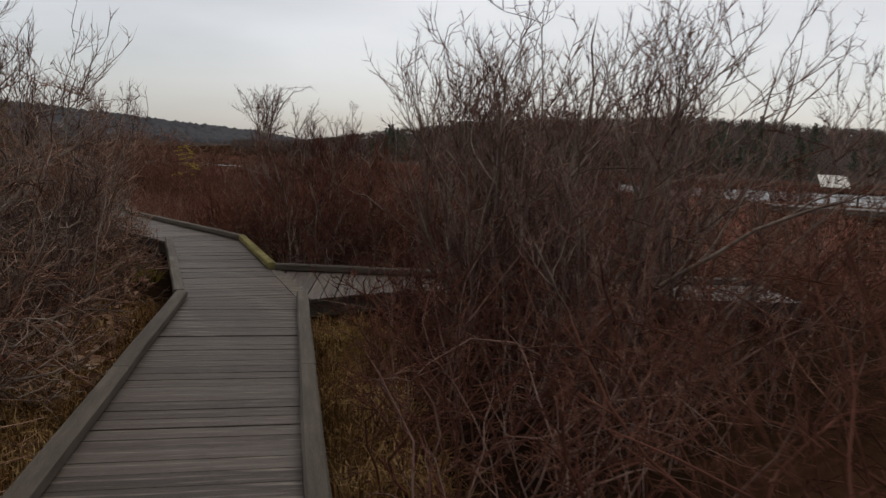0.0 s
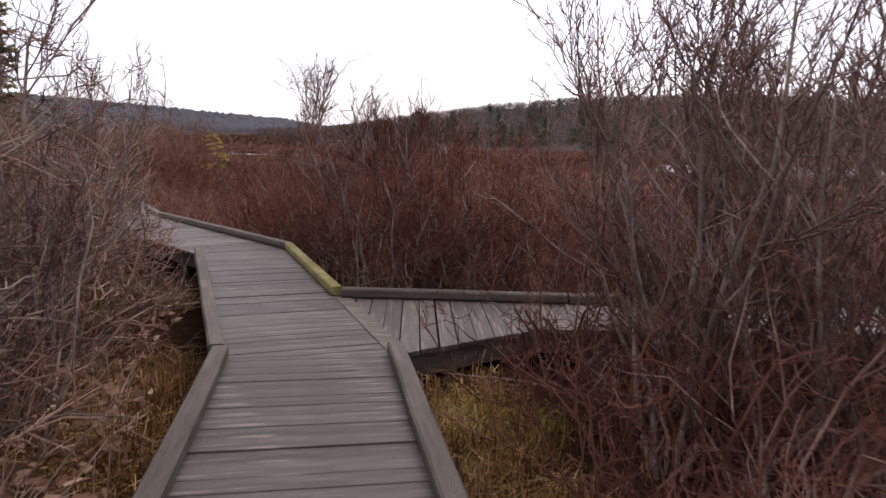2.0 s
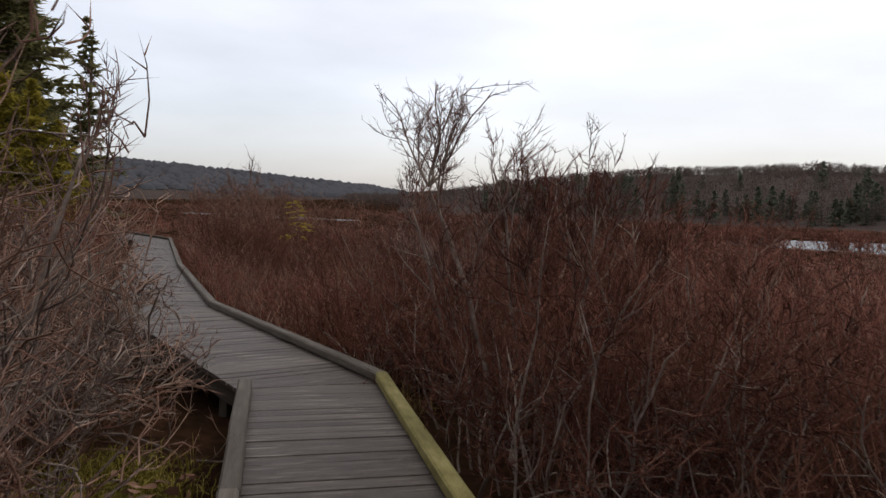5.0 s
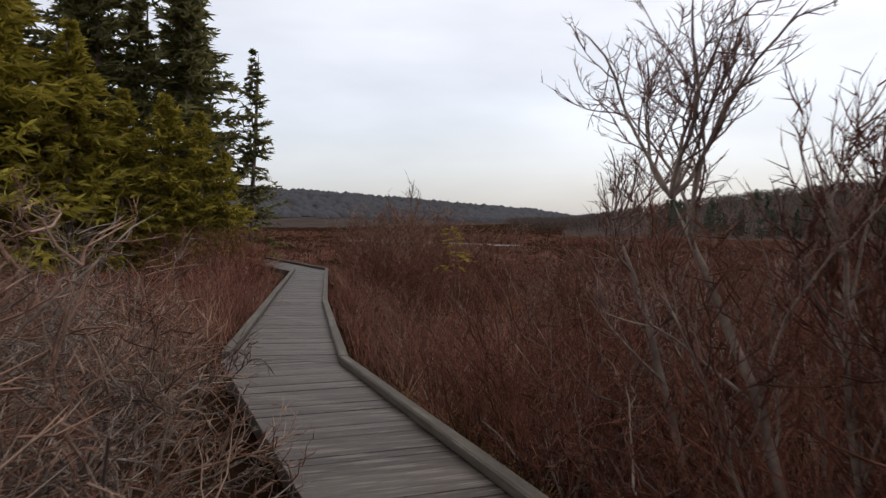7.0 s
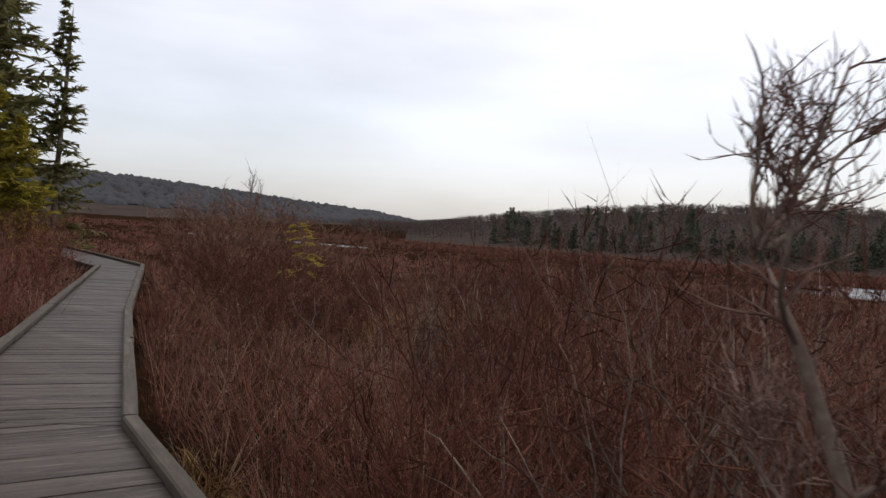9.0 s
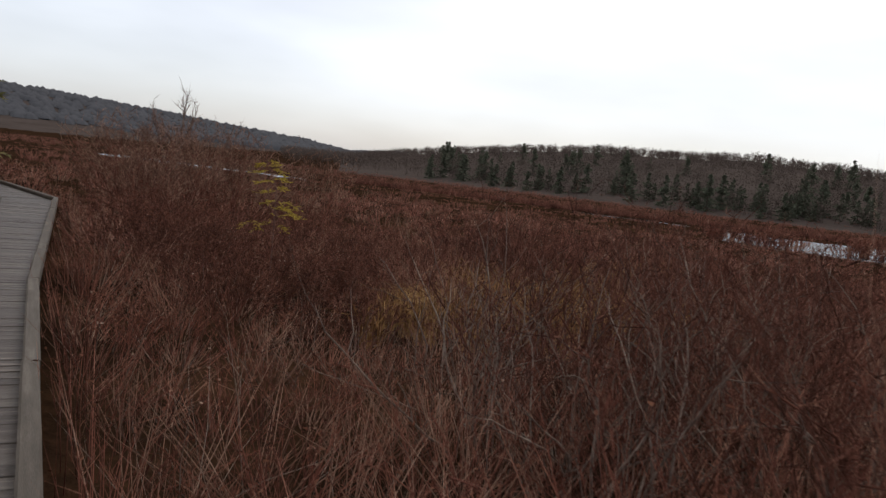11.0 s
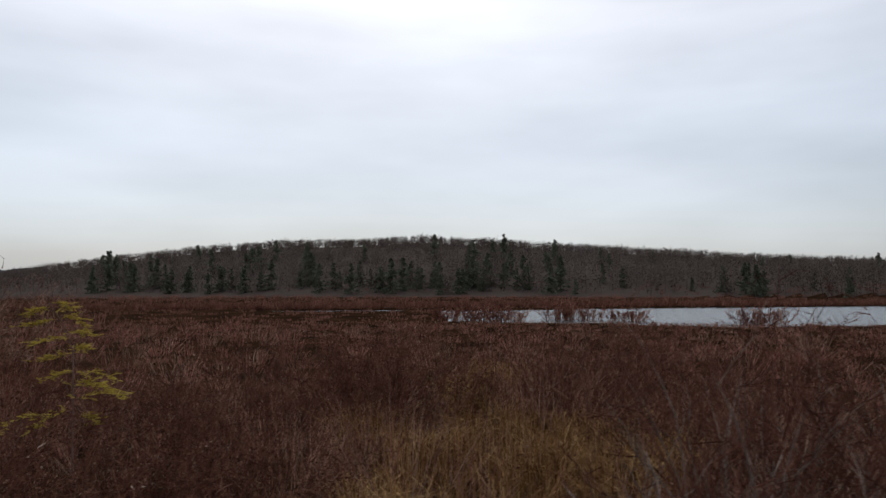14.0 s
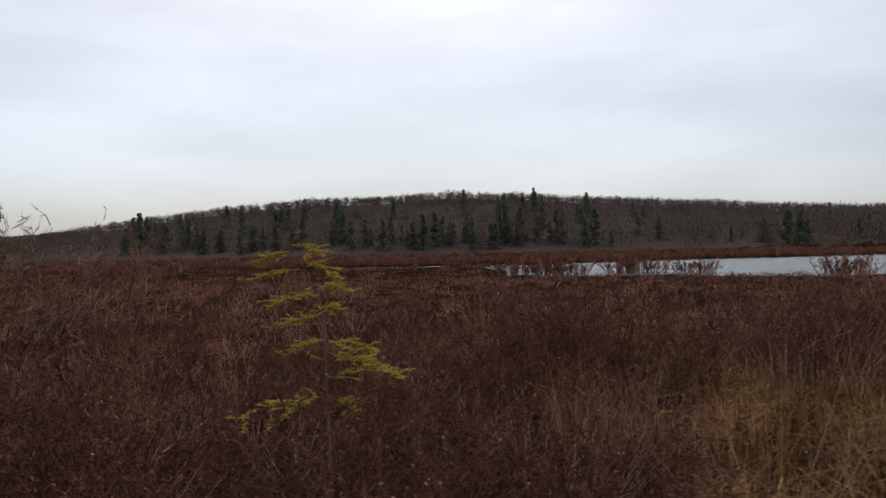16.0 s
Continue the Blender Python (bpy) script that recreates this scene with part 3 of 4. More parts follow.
def leaning_alder(seed, base, fork, top, limbs, label):
    """A single bowed trunk that forks into crooked limbs with upturned twigs."""
    r = np.random.default_rng(seed)
    z0 = float(terrain(base[0], base[1]))
    f = np.linspace(0, 1, 9)[:, None]
    foot, head = np.array([0, 0, -0.05]), np.array([fork[0] - base[0], fork[1] - base[1], fork[2] - z0])
    trunk = foot + (head - foot) * np.concatenate([f ** 1.7, f ** 1.7, f], 1) + r.normal(0, 0.012, (9, 3)) * (f > 0)
    rad = np.linspace(0.026, 0.018, 9)
    high = top - z0
    keep = lambda p: clear_of_walk(p, base[0], base[1], z0, -0.35) & (p[:, -1, 2] < high) & (p[:, -1, 2] > 0.3)
    g = np.concatenate([np.full(limbs, 1.0), r.uniform(0.45, 0.95, limbs)])
    start = np.stack([np.interp(g, f[:, 0], trunk[:, i]) for i in range(3)], 1)
    a = np.arange(2 * limbs) * 2.4 + r.uniform(0, 0.6, 2 * limbs)
    way = np.stack([np.cos(a) * 0.6, np.sin(a) * 0.6, r.uniform(0.5, 1.0, 2 * limbs)], 1)
    reach = (high - head[2]) * r.uniform(0.8, 1.12, 2 * limbs)
    p1, r1 = grow(r, start, way, reach, r.uniform(0.008, 0.013, 2 * limbs), 10, 0.16, 0.06)
    s2, w2, q2, i2 = offshoots(r, p1, r1, 9, 0.15, 0.65)
    p2, r2 = grow(r, s2, w2, reach[i2] * r.uniform(0.25, 0.55, len(i2)), np.maximum(q2 * 0.6, 0.004), 7, 0.2, 0.12)
    ok = keep(p2)
    p2, r2 = p2[ok], r2[ok]
    s3, w3, q3, i3 = offshoots(r, p2, r2, 7, 0.15, 0.7)
    p3, r3 = grow(r, s3, w3, r.uniform(0.06, 0.2, len(i3)), np.maximum(q3 * 0.7, 0.0028), 4, 0.2, 0.15)
    ok = keep(p3)
    p3, r3 = p3[ok], r3[ok]
    s4, w4, q4, i4 = offshoots(r, p3, r3, 2, 0.2, 0.8)
    p4, r4 = grow(r, s4, w4, r.uniform(0.03, 0.08, len(i4)), np.full(len(i4), 0.0024), 2, 0.2, 0.2)
    root = tagged(new("alder_tree"), label, "tree", "alder trees")
    root.matrix_basis = pose(base[0], base[1], z0)
    part("trunk", mesh_of("trunk", *tubes(trunk[None], rad[None], 7), M_STEM, smooth=True), M_STEM, root)
    for k in range(2 * limbs):
        part("limb", mesh_of("limb", *tubes(p1[k:k + 1], r1[k:k + 1], 5), M_STEM, smooth=True), M_STEM, root)
    part("crown", mesh_of("crown", *join([tubes(p2, r2, 3), tubes(p3, r3, 3), tubes(p4, r4, 3)]), M_TWIG), M_TWIG, root, "crooked bare twigs")["kind"] = "stuff"


leaning_alder(911, (-0.55, 11.0), (-1.18, 11.16, 1.74), 2.65, 6, "leafless alder with a bowed trunk leaning over the kerb")
leaning_alder(912, (-1.25, 12.15), (-1.77, 12.35, 1.62), 2.15, 4, "small leafless alder with a forked crooked crown")
# their neighbours behind, and one slender pale one
for k, (x, y, h, tx, ty, st) in enumerate([(-0.3, 11.4, 2.6, 0.05, 0.0, 6), (0.15, 11.7, 2.5, 0.0, 0.1, 6), (0.6, 11.3, 2.45, 0.1, 0.0, 6), (-0.1, 12.4, 2.45, 0.0, 0.0, 5), (1.3, 11.8, 1.8, 0.1, 0.0, 5),
                                           (1.0, 12.7, 1.95, 0.0, 0.0, 5), (2.4, 12.2, 1.6, 0.0, 0.0, 5), (0.2, 9.5, 2.7, 0.0, 0.05, 2)]):
    shrub(618 + k, x, y, L_ALDER, "alder bushes", (M_STEM, M_MAROON), height=h, toward=(tx, ty), **{**ALDER, "stems": st, "spread": 0.9, "lean": 0.55 if st > 4 else 0.3, "each": (12, 9, 4) if st > 3 else (9, 6, 3), "free": -0.18, "hold": 1.25, "thick": 0.02 if st > 2 else 0.011})
for k, (x, y, h) in enumerate([(-1.5, 3.6, 3.5), (-2.2, 5.4, 3.4), (-1.9, 4.5, 3.4), (-2.7, 7.0, 2.7), (-3.9, 6.4, 3.0), (-2.4, 6.2, 3.2), (-1.25, 4.9, 3.1), (-1.05, 5.7, 2.8)]):
    shrub(630 + k, x, y, L_ALDER, "alder bushes", (M_STEM, M_TWIG), height=h, **ALDER)
for k, (x, y, h) in enumerate([(-0.7, 3.0, 2.1), (-1.0, 3.8, 2.3), (-1.2, 4.6, 2.3), (-1.5, 5.5, 2.3), (-1.85, 6.6, 2.2), (-2.35, 7.7, 2.0), (-3.0, 8.7, 1.9), (-0.4, 1.8, 2.0), (-1.0, 2.4, 2.5),
                               (-3.7, 9.5, 1.9), (-4.45, 10.25, 1.8), (-5.2, 11.0, 1.6), (-6.0, 11.75, 1.4), (-6.8, 12.5, 1.2), (-4.8, 9.2, 2.2), (-5.9, 10.2, 2.0), (-7.3, 11.5, 1.6), (-1.9, 5.9, 2.5), (-2.3, 6.9, 2.4)]):
    shrub(640 + k, x, y, L_DENSE, "dense bushes", (M_STEM, M_STEM if k % 2 else M_BROWN), height=h, toward=(0.5, 0.18), **DENSE)
# low fill under the left-hand thicket
for k, (x, y, h) in enumerate([(-1.0, 3.4, 1.6), (-1.3, 4.6, 1.7), (-1.7, 5.8, 1.7), (-2.2, 6.9, 1.6), (-2.9, 8.1, 1.5), (-3.6, 9.1, 1.5), (-0.9, 2.0, 1.6), (-1.9, 3.2, 2.0), (-2.4, 4.8, 2.1)]):
    shrub(1640 + k, x, y, "brown thicket of fine twigs under the pale stems", "dense bushes", (M_BROWN, M_MAROON), height=h, toward=(0.2, 0.1), **{**UNDER, "fine": 0.0036})
# pale crooked stems behind the branch's kerb
for k, (x, y, h) in enumerate([(0.35, 9.95, 1.5), (0.95, 9.9, 1.6), (-0.35, 10.35, 1.5), (1.6, 10.0, 1.6), (-0.75, 11.5, 1.4), (2.3, 10.1, 1.5), (-1.5, 12.65, 0.95), (-2.15, 13.1, 0.9), (-1.0, 12.95, 1.1)]):
    shrub(1660 + k, x, y, "tangle of pale crooked bare stems behind the kerb", "dense bushes", (M_STEM, M_MAROON), height=h, **{**DENSE, "lean": 0.75, "up": 0.12, "stems": 16, "wiggle": 0.22})
# undergrowth: mostly the darker maroon, so the alders' shade is in its colour
for k, (x, y, h) in enumerate([(3.2, 4.2, 1.7), (2.85, 4.6, 1.2), (3.0, 3.6, 1.3), (3.4, 2.7, 1.3), (2.85, 5.5, 1.5), (2.75, 6.4, 1.5), (2.45, 7.3, 1.1), (2.9, 7.7, 1.4), (3.3, 6.2, 1.9), (4.1, 4.6, 2.0), (4.3, 2.8, 1.7), (5.2, 3.3, 1.9), (5.4, 5.6, 2.0), (4.2, 6.2, 1.9), (5.0, 1.4, 1.6), (3.3, 6.9, 1.7), (6.2, 4.4, 1.9), (5.6, 7.0, 1.9), (2.75, 7.0, 1.6), (3.15, 7.25, 1.8), (2.5, 6.75, 1.3)]):
    shrub(670 + k, x, y, "dense tangle of thin brown stems, darkened in colour for the shade under the alders", "dense bushes", (M_MAROON, M_MAROON) if k % 3 else (M_TWIG, M_MAROON), height=h, **UNDER)
for k, (x, y, h) in enumerate([(0.75, 10.2, 1.8), (-0.2, 10.7, 1.9), (1.7, 10.5, 1.9), (-0.85, 11.7, 1.9), (0.45, 11.5, 2.1), (-2.2, 13.0, 1.5), (-3.1, 13.8, 1.3), (2.8, 11.1, 1.9),
                               (-3.0, 15.2, 1.5), (-1.9, 14.4, 1.6), (-0.8, 14.4, 1.7), (0.6, 14.6, 1.6), (-2.2, 12.9, 1.4), (3.4, 11.2, 2.1), (4.2, 11.0, 2.1), (5.0, 11.2, 2.1)]):
    shrub(690 + k, x, y, L_RUSTY, "red bushes", (M_RED, M_RED), height=h, **RUSTY)
for k, (x, y, h) in enumerate([(-6.0, 26.8, 1.3), (-5.3, 26.6, 1.45), (-4.75, 27.1, 1.3), (-5.6, 27.6, 1.4), (-3.3, 26.6, 1.3), (-2.6, 26.2, 1.35), (-2.0, 26.8, 1.25), (0.9, 28.4, 1.1),
                               (-8.9, 22.7, 1.15), (-9.7, 22.9, 1.3), (-10.6, 23.2, 1.35), (-8.0, 22.5, 0.95), (-11.6, 24.2, 1.25), (-10.2, 24.4, 1.1), (-7.1, 23.0, 0.85), (-0.2, 25.6, 1.1), (-6.9, 20.9, 0.7), (-8.3, 21.2, 0.85),
                               (-7.9, 25.6, 1.0), (-6.9, 25.9, 0.95), (-2.6, 24.2, 0.95), (-1.5, 23.9, 1.0), (-9.2, 27.2, 1.1), (-7.4, 30.4, 1.2), (-3.6, 34.6, 1.2), (1.8, 31.4, 1.2), (-11.0, 29.0, 1.2)]):
    shrub(1690 + k, x, y, "dark maroon dome of fine bare twigs standing out of the marsh", "maroon bushes", (M_MAROON, M_MAROON), height=h, **{**RUSTY, "lean": 0.8, "stems": 30 if y < 28 else 20, "each": (6, 5, 2), "knees": (6, 4, 2, 2), "fine": 0.005, "leaves": 4 if y < 25 else 1 if y < 28 else 0})
for k, (x, y, h) in enumerate([(-14.2, 29.0, 2.3), (-15.4, 30.4, 2.7), (-16.6, 31.6, 2.7), (-13.4, 31.0, 2.4), (-14.6, 32.6, 2.6), (-18.2, 32.6, 2.5), (-17.0, 34.0, 2.7), (-12.4, 33.4, 2.2),
                               (-19.8, 27.4, 1.9), (-18.6, 26.2, 1.6), (-16.6, 24.0, 1.4), (-21.4, 29.4, 2.1), (-14.8, 21.4, 1.2), (-20.6, 25.4, 1.9)]):
    shrub(720 + k, x, y, "tall brown bare bush at the boardwalk's far bend", "far bend bushes", (M_RED, M_BROWN if k < 8 else M_RED), height=h,
          **{**RUSTY, "spread": 2.6, "thick": 0.012, "each": (6, 3, 2), "fine": 0.008, "far": True})
for k, (x, y, h) in enumerate([(-2.05, 13.2, 2.15), (-2.7, 13.7, 1.85), (-1.7, 13.9, 2.05), (-2.4, 14.4, 1.9), (-1.2, 13.4, 1.8), (-3.2, 14.6, 1.8), (-4.95, 19.0, 1.75), (-4.3, 19.5, 1.9), (-3.7, 18.7, 1.85), (-3.1, 19.3, 1.95), (-2.6, 18.4, 1.9), (-2.0, 19.2, 1.9), (-1.5, 18.0, 1.9), (-3.3, 20.6, 1.8), (-2.4, 20.4, 1.8),
                               (-1.2, 19.9, 1.9), (-3.6, 17.4, 1.7), (-2.8, 17.0, 1.75), (-0.6, 18.9, 1.9), (-1.8, 16.6, 1.7), (-0.2, 17.4, 1.8), (-2.2, 15.6, 1.6), (-4.1, 17.9, 1.5), (-0.9, 15.9, 1.7),
                               (-4.6, 19.9, 1.8), (-3.9, 20.3, 1.8), (-4.6, 18.3, 1.6), (-3.4, 18.1, 1.8), (-2.9, 19.9, 1.9), (-1.7, 20.6, 1.9), (-0.4, 20.2, 1.9), (0.4, 18.6, 1.9), (-2.4, 17.6, 1.8), (-1.2, 17.1, 1.8)]):
    shrub(750 + k, x, y, L_SLIM, "bare stalks", (M_STEM if k % 2 == 0 else M_MAROON, M_MAROON), height=h * 1.07, **SLIM)


for k, (x, y, h) in enumerate([(6.4, 61.4, 1.25), (7.9, 60.6, 1.0), (12.6, 63.0, 1.25), (13.9, 62.4, 1.0), (16.0, 60.2, 0.9), (19.6, 51.6, 1.3), (4.8, 63.0, 1.0)]):
    shrub(800 + k, x, y, "tussock of rusty shrubs standing in the pond", "pond tussocks", (M_RED, M_RED), height=h, z=-0.52, **{**RUSTY, "spread": 4.0, "stems": 64, "thick": 0.026, "each": (4, 3, 1), "fine": 0.022, "lean": 0.55, "reach": 0.3, "up": 0.08, "far": True})


# ---- the low marsh growth ----
GRASS_SPOTS = [(-5.9, 22.2, 0.8), (-5.0, 22.4, 1.0), (-4.2, 22.9, 1.0), (-3.5, 23.6, 1.0), (-4.6, 23.8, 1.0), (-5.4, 24.0, 0.7), (-3.0, 24.6, 0.8), (-4.2, 25.0, 0.7), (-6.0, 25.3, 0.45), (-4.2, 26.3, 0.4), (-3.9, 27.8, 0.4), (-3.3, 29.5, 0.5), (-2.4, 31.5, 0.6)]


def grassy(x, y):
    g = np.zeros(len(x))
    for cx, cy, rr in GRASS_SPOTS:
        g = np.maximum(g, 1 - np.hypot(x - cx, y - cy) / rr)
    return g + 0.25 * waves(x, y, 2.2)


def growth_height(x, y):
    """How tall the marsh shrubs stand."""
    h = 0.66 + 0.30 * waves(x, y, 0.55) + 0.45 * waves(x + 0.7 * waves(y, x, 0.9), y, 1.25)
    h = h * np.interp(np.hypot(x - EYE0[0], y - EYE0[1]), [11, 18, 40, 80], [1.0, 0.75, 0.62, 0.8])
    h = h * np.interp(np.maximum(np.maximum(depth_in(x, y, POND), depth_in(x, y, POND_LEFT)), depth_in(x, y, POND_STRIP)), [-22, -10, -3, 0], [1.0, 0.45, 0.28, 0.2])
    h = h * np.interp(waves(x + 3.0, y + 1.0, 1.9), [-0.5, 0.1, 0.6], [0.5, 0.9, 1.5])
    tall = np.exp(-(((x + 2.0) / 3.5) ** 2 + ((y - 17.0) / 4.5) ** 2))
    h = h + 0.55 * tall
    h = h + 0.6 * np.exp(-(((x - 4.0) / 4.0) ** 2 + ((y - 19.0) / 5.0) ** 2))
    left = np.exp(-(((x + 9.5) / 2.2) ** 2 + ((y - 13.5) / 3.0) ** 2))
    return np.maximum(h + 0.3 * left, 0.22)


def apart(x, y, d):
    """Thins places out so that none lies nearer than d to one kept before."""
    cells, keep = {}, np.zeros(len(x), bool)
    for n in range(len(x)):
        c = (int(x[n] // d), int(y[n] // d))
        if all((x[n] - x[m]) ** 2 + (y[n] - y[m]) ** 2 > d * d for i in (-1, 0, 1) for j in (-1, 0, 1) for m in cells.get((c[0] + i, c[1] + j), ())):
            cells.setdefault(c, []).append(n)
            keep[n] = True
    return keep


def marsh(name, count, area, stems, twigs, thick, mat, label, keep, seed, wide=(0.3, 0.65), knees=3, leaves=0, spacing=0.0, leaf=0.03, tall=1.0, level=0.0):
    """Many low bushes, each a dome of thin stems spreading from its foot, with the last dead leaves on it."""
    r = np.random.default_rng(seed)
    x, y = area(r, count)
    ok = keep(x, y)
    x, y = x[ok], y[ok]
    if spacing:
        ok = apart(x, y, spacing)
        x, y = x[ok], y[ok]
    h = growth_height(x, y) * r.uniform(0.45, 1.3, len(x)) * tall
    if level:
        h = level * r.uniform(0.85, 1.1, len(x))
    wid = r.uniform(*wide, len(x)) * np.clip(h, 0.6, 1.3)
    z = terrain(x, y)
    i = np.repeat(np.arange(len(x)), stems)
    a, q = r.uniform(0, 2 * np.pi, len(i)), np.sqrt(r.uniform(0, 1, len(i)))
    t = q * 0.9 + r.normal(0, 0.1, len(i))
    way = np.stack([np.cos(a) * np.sin(t), np.sin(a) * np.sin(t), np.cos(t)], 1)
    start = np.stack([x[i] + np.cos(a) * q * wid[i] * 0.55, y[i] + np.sin(a) * q * wid[i] * 0.55, z[i] - 0.03], 1)
    p, w = grow(r, start, way, h[i] * r.uniform(0.7, 1.08, len(i)), thick * r.uniform(0.6, 1.3, len(i)), knees, 0.16, 0.12)
    ok = ~on_deck(p[:, -1, 0], p[:, -1, 1], -0.03)
    p, w, hh = p[ok], w[ok], h[i][ok]
    pieces = [tubes(p, w, 3)]
    if twigs:
        s, d, qq, j = offshoots(r, p, w, twigs, 0.35, 0.6)
        p2, q2 = grow(r, s, d, hh[j] * r.uniform(0.15, 0.4, len(j)), np.maximum(qq * 0.7, thick * 0.45), 2, 0.2, 0.25)
        pieces.append(tubes(p2, q2, 3))
    tagged(new(name, mesh_of(name, *join(pieces), mat)), label, "shrubs", kind="stuff")
    if leaves:
        s, d, qq, j = offshoots(r, p, w, leaves, 0.45, 0.9)
        d[:, 2] = np.abs(d[:, 2]) * 0.7
        v, tr = blades(r, s, d, leaf * r.uniform(0.6, 1.5, len(j)), leaf * 0.24 * r.uniform(0.6, 1.3, len(j)), 0.3)
        tagged(new("dead_leaves", mesh_of("dead_leaves", v, tr, M_LEAF)), "small dark red and tan leaves left on the marsh shrubs", "leaves", kind="stuff")


def band(r, n):
    """Places scattered along the walk, densest near it."""
    line = [(-2.0, 11.0), (-6.0, 15.5), (-8.5, 18.5), (-6.5, 22.0), (-12.0, 23.0)]
    c = np.array(line)[r.integers(0, len(line), n)]
    return c[:, 0] + r.normal(0, 4.2, n), c[:, 1] + r.normal(0, 4.2, n)


def fan(lo, hi, a0, a1):
    def area(r, n):
        d = np.sqrt(r.uniform(lo ** 1.2, hi ** 1.2, n)) ** (2 / 1.2)
        a = np.radians(r.uniform(a0, a1, n))
        return EYE0[0] + d * np.sin(a), EYE0[1] + d * np.cos(a)
    return area


dry = lambda x, y: np.maximum(np.maximum(depth_in(x, y, POND), depth_in(x, y, POND_LEFT)), depth_in(x, y, POND_STRIP)) < -0.3
open_marsh = lambda x, y: ~on_deck(x, y, 0.22) & ((x * 0.75 + y * 0.66 > 7.6) | (y > 13.5)) & ~((x > 0.2) & (y < 9.6)) & (grassy(x, y) < 0.62)
marsh("marsh_shrubs", 6000, band, 40, 2, 0.0055, M_RED, "low thicket of rusty-red leafless marsh shrubs", open_marsh, 101, (0.5, 1.0), 2, 2, 0.66, 0.032)
marsh("marsh_shrubs", 1500, band, 24, 2, 0.0050, M_BROWN, "low thicket of brown leafless marsh shrubs", open_marsh, 102, (0.3, 0.6), 2, 0, 0.7, 0.03, 1.15)
marsh("marsh_shrubs", 800, band, 34, 2, 0.0055, M_MAROON, "low dark maroon leafless marsh shrubs", open_marsh, 107, (0.5, 0.9), 2, 2, 1.4, 0.028, 1.15)
mid_marsh = lambda x, y: ~on_deck(x, y, 0.5) & dry(x, y) & (grassy(x, y) < 0.62) & ~((x > -2.5) & (y < 13.0)) & (np.hypot(x + 6.0, y - 17.5) > 8.5)
marsh("marsh_shrubs", 4600, fan(9, 48, -75, 80), 21, 1, 0.012, M_ROSE, "wide expanse of red-brown marsh shrubs", mid_marsh, 103, (0.7, 1.5), 2, 1, 0.85, 0.09)
marsh("marsh_shrubs", 450, fan(9, 48, -75, 80), 18, 1, 0.012, M_MAROON, "dark maroon shrubs across the marsh", mid_marsh, 108, (0.9, 1.6), 2, 0, 2.4, 0.05, 1.6)
marsh("marsh_shrubs", 1100, fan(9, 48, -75, 80), 18, 1, 0.012, M_BROWN, "scattered dull brown shrubs across the marsh", mid_marsh, 105, (0.8, 1.4), 2, 0, 1.3, 0.05, 1.35)
marsh("marsh_shrubs", 5200, fan(40, 185, -60, 75), 11, 0, 0.06, M_FARRED, "far stretch of red-brown marsh shrubs", dry, 104, (1.0, 2.6), 2, 0, 0.9)
far_bank = lambda r, n: (r.uniform(-30, 75, n), 86.8 + 6.0 * r.uniform(0, 1, n))
marsh("reed_bank", 1500, far_bank, 14, 0, 0.05, M_MAROON, "level bank of red-brown reeds along the pond's far shore", dry, 109, (0.8, 1.4), 2, 0, 0.55, level=0.85)
marsh("dry_stalks", 800, band, 3, 1, 0.0036, M_STEM, "scattered pale dry stalks standing in the marsh", open_marsh, 106, (0.3, 0.6), 3)


def grass(name, count, area, keep, mat, label, tall, seed, flat=0.5, wide=0.0038):
    r = np.random.default_rng(seed)
    x, y = area(r, count)
    ok = keep(x, y)
    x, y = x[ok], y[ok]
    a, t = r.uniform(0, 2 * np.pi, len(x)), np.abs(r.normal(0, flat, len(x)))
    way = np.stack([np.cos(a) * np.sin(t), np.sin(a) * np.sin(t), np.cos(t)], 1)
    base = np.stack([x, y, terrain(x, y) - 0.02], 1)
    v, tr = blades(r, base, way, tall * r.uniform(0.5, 1.25, len(x)), wide * r.uniform(0.6, 1.4, len(x)), 1.3)
    tagged(new(name, mesh_of(name, v, tr, mat)), label, "grass", kind="stuff")


def beside_left(r, n):
    f, o = r.uniform(0, 1, n), r.uniform(0.02, 1.15, n) ** 1.0
    return 2.6 - f * 3.2 - o * 0.94, -1.7 + f * 9.2 - o * 0.34


def beside_right(r, n):
    f, o = r.uniform(0, 1, n), 0.06 + 0.72 * r.uniform(0, 1, n) ** 1.5
    return 3.4 - f * 2.5 + o * 0.94, 0.1 + f * 7.2 + o * 0.3


def in_spots(r, n):
    c = np.array(GRASS_SPOTS)[r.integers(0, len(GRASS_SPOTS), 130)]
    tx, ty = c[:, 0] + r.normal(0, 0.6, 130) * c[:, 2], c[:, 1] + r.normal(0, 0.6, 130) * c[:, 2]
    k = r.integers(0, 130, n)
    return tx[k] + r.normal(0, 0.075, n), ty[k] + r.normal(0, 0.075, n)


def edge3(r, n):
    f, o = r.uniform(0, 1, n), r.uniform(0.1, 0.55, n)
    p, q = np.array(FAR2), np.array(BR3)
    return p[0] + (q[0] - p[0]) * f + o * 0.63, p[1] + (q[1] - p[1]) * f + o * 0.77


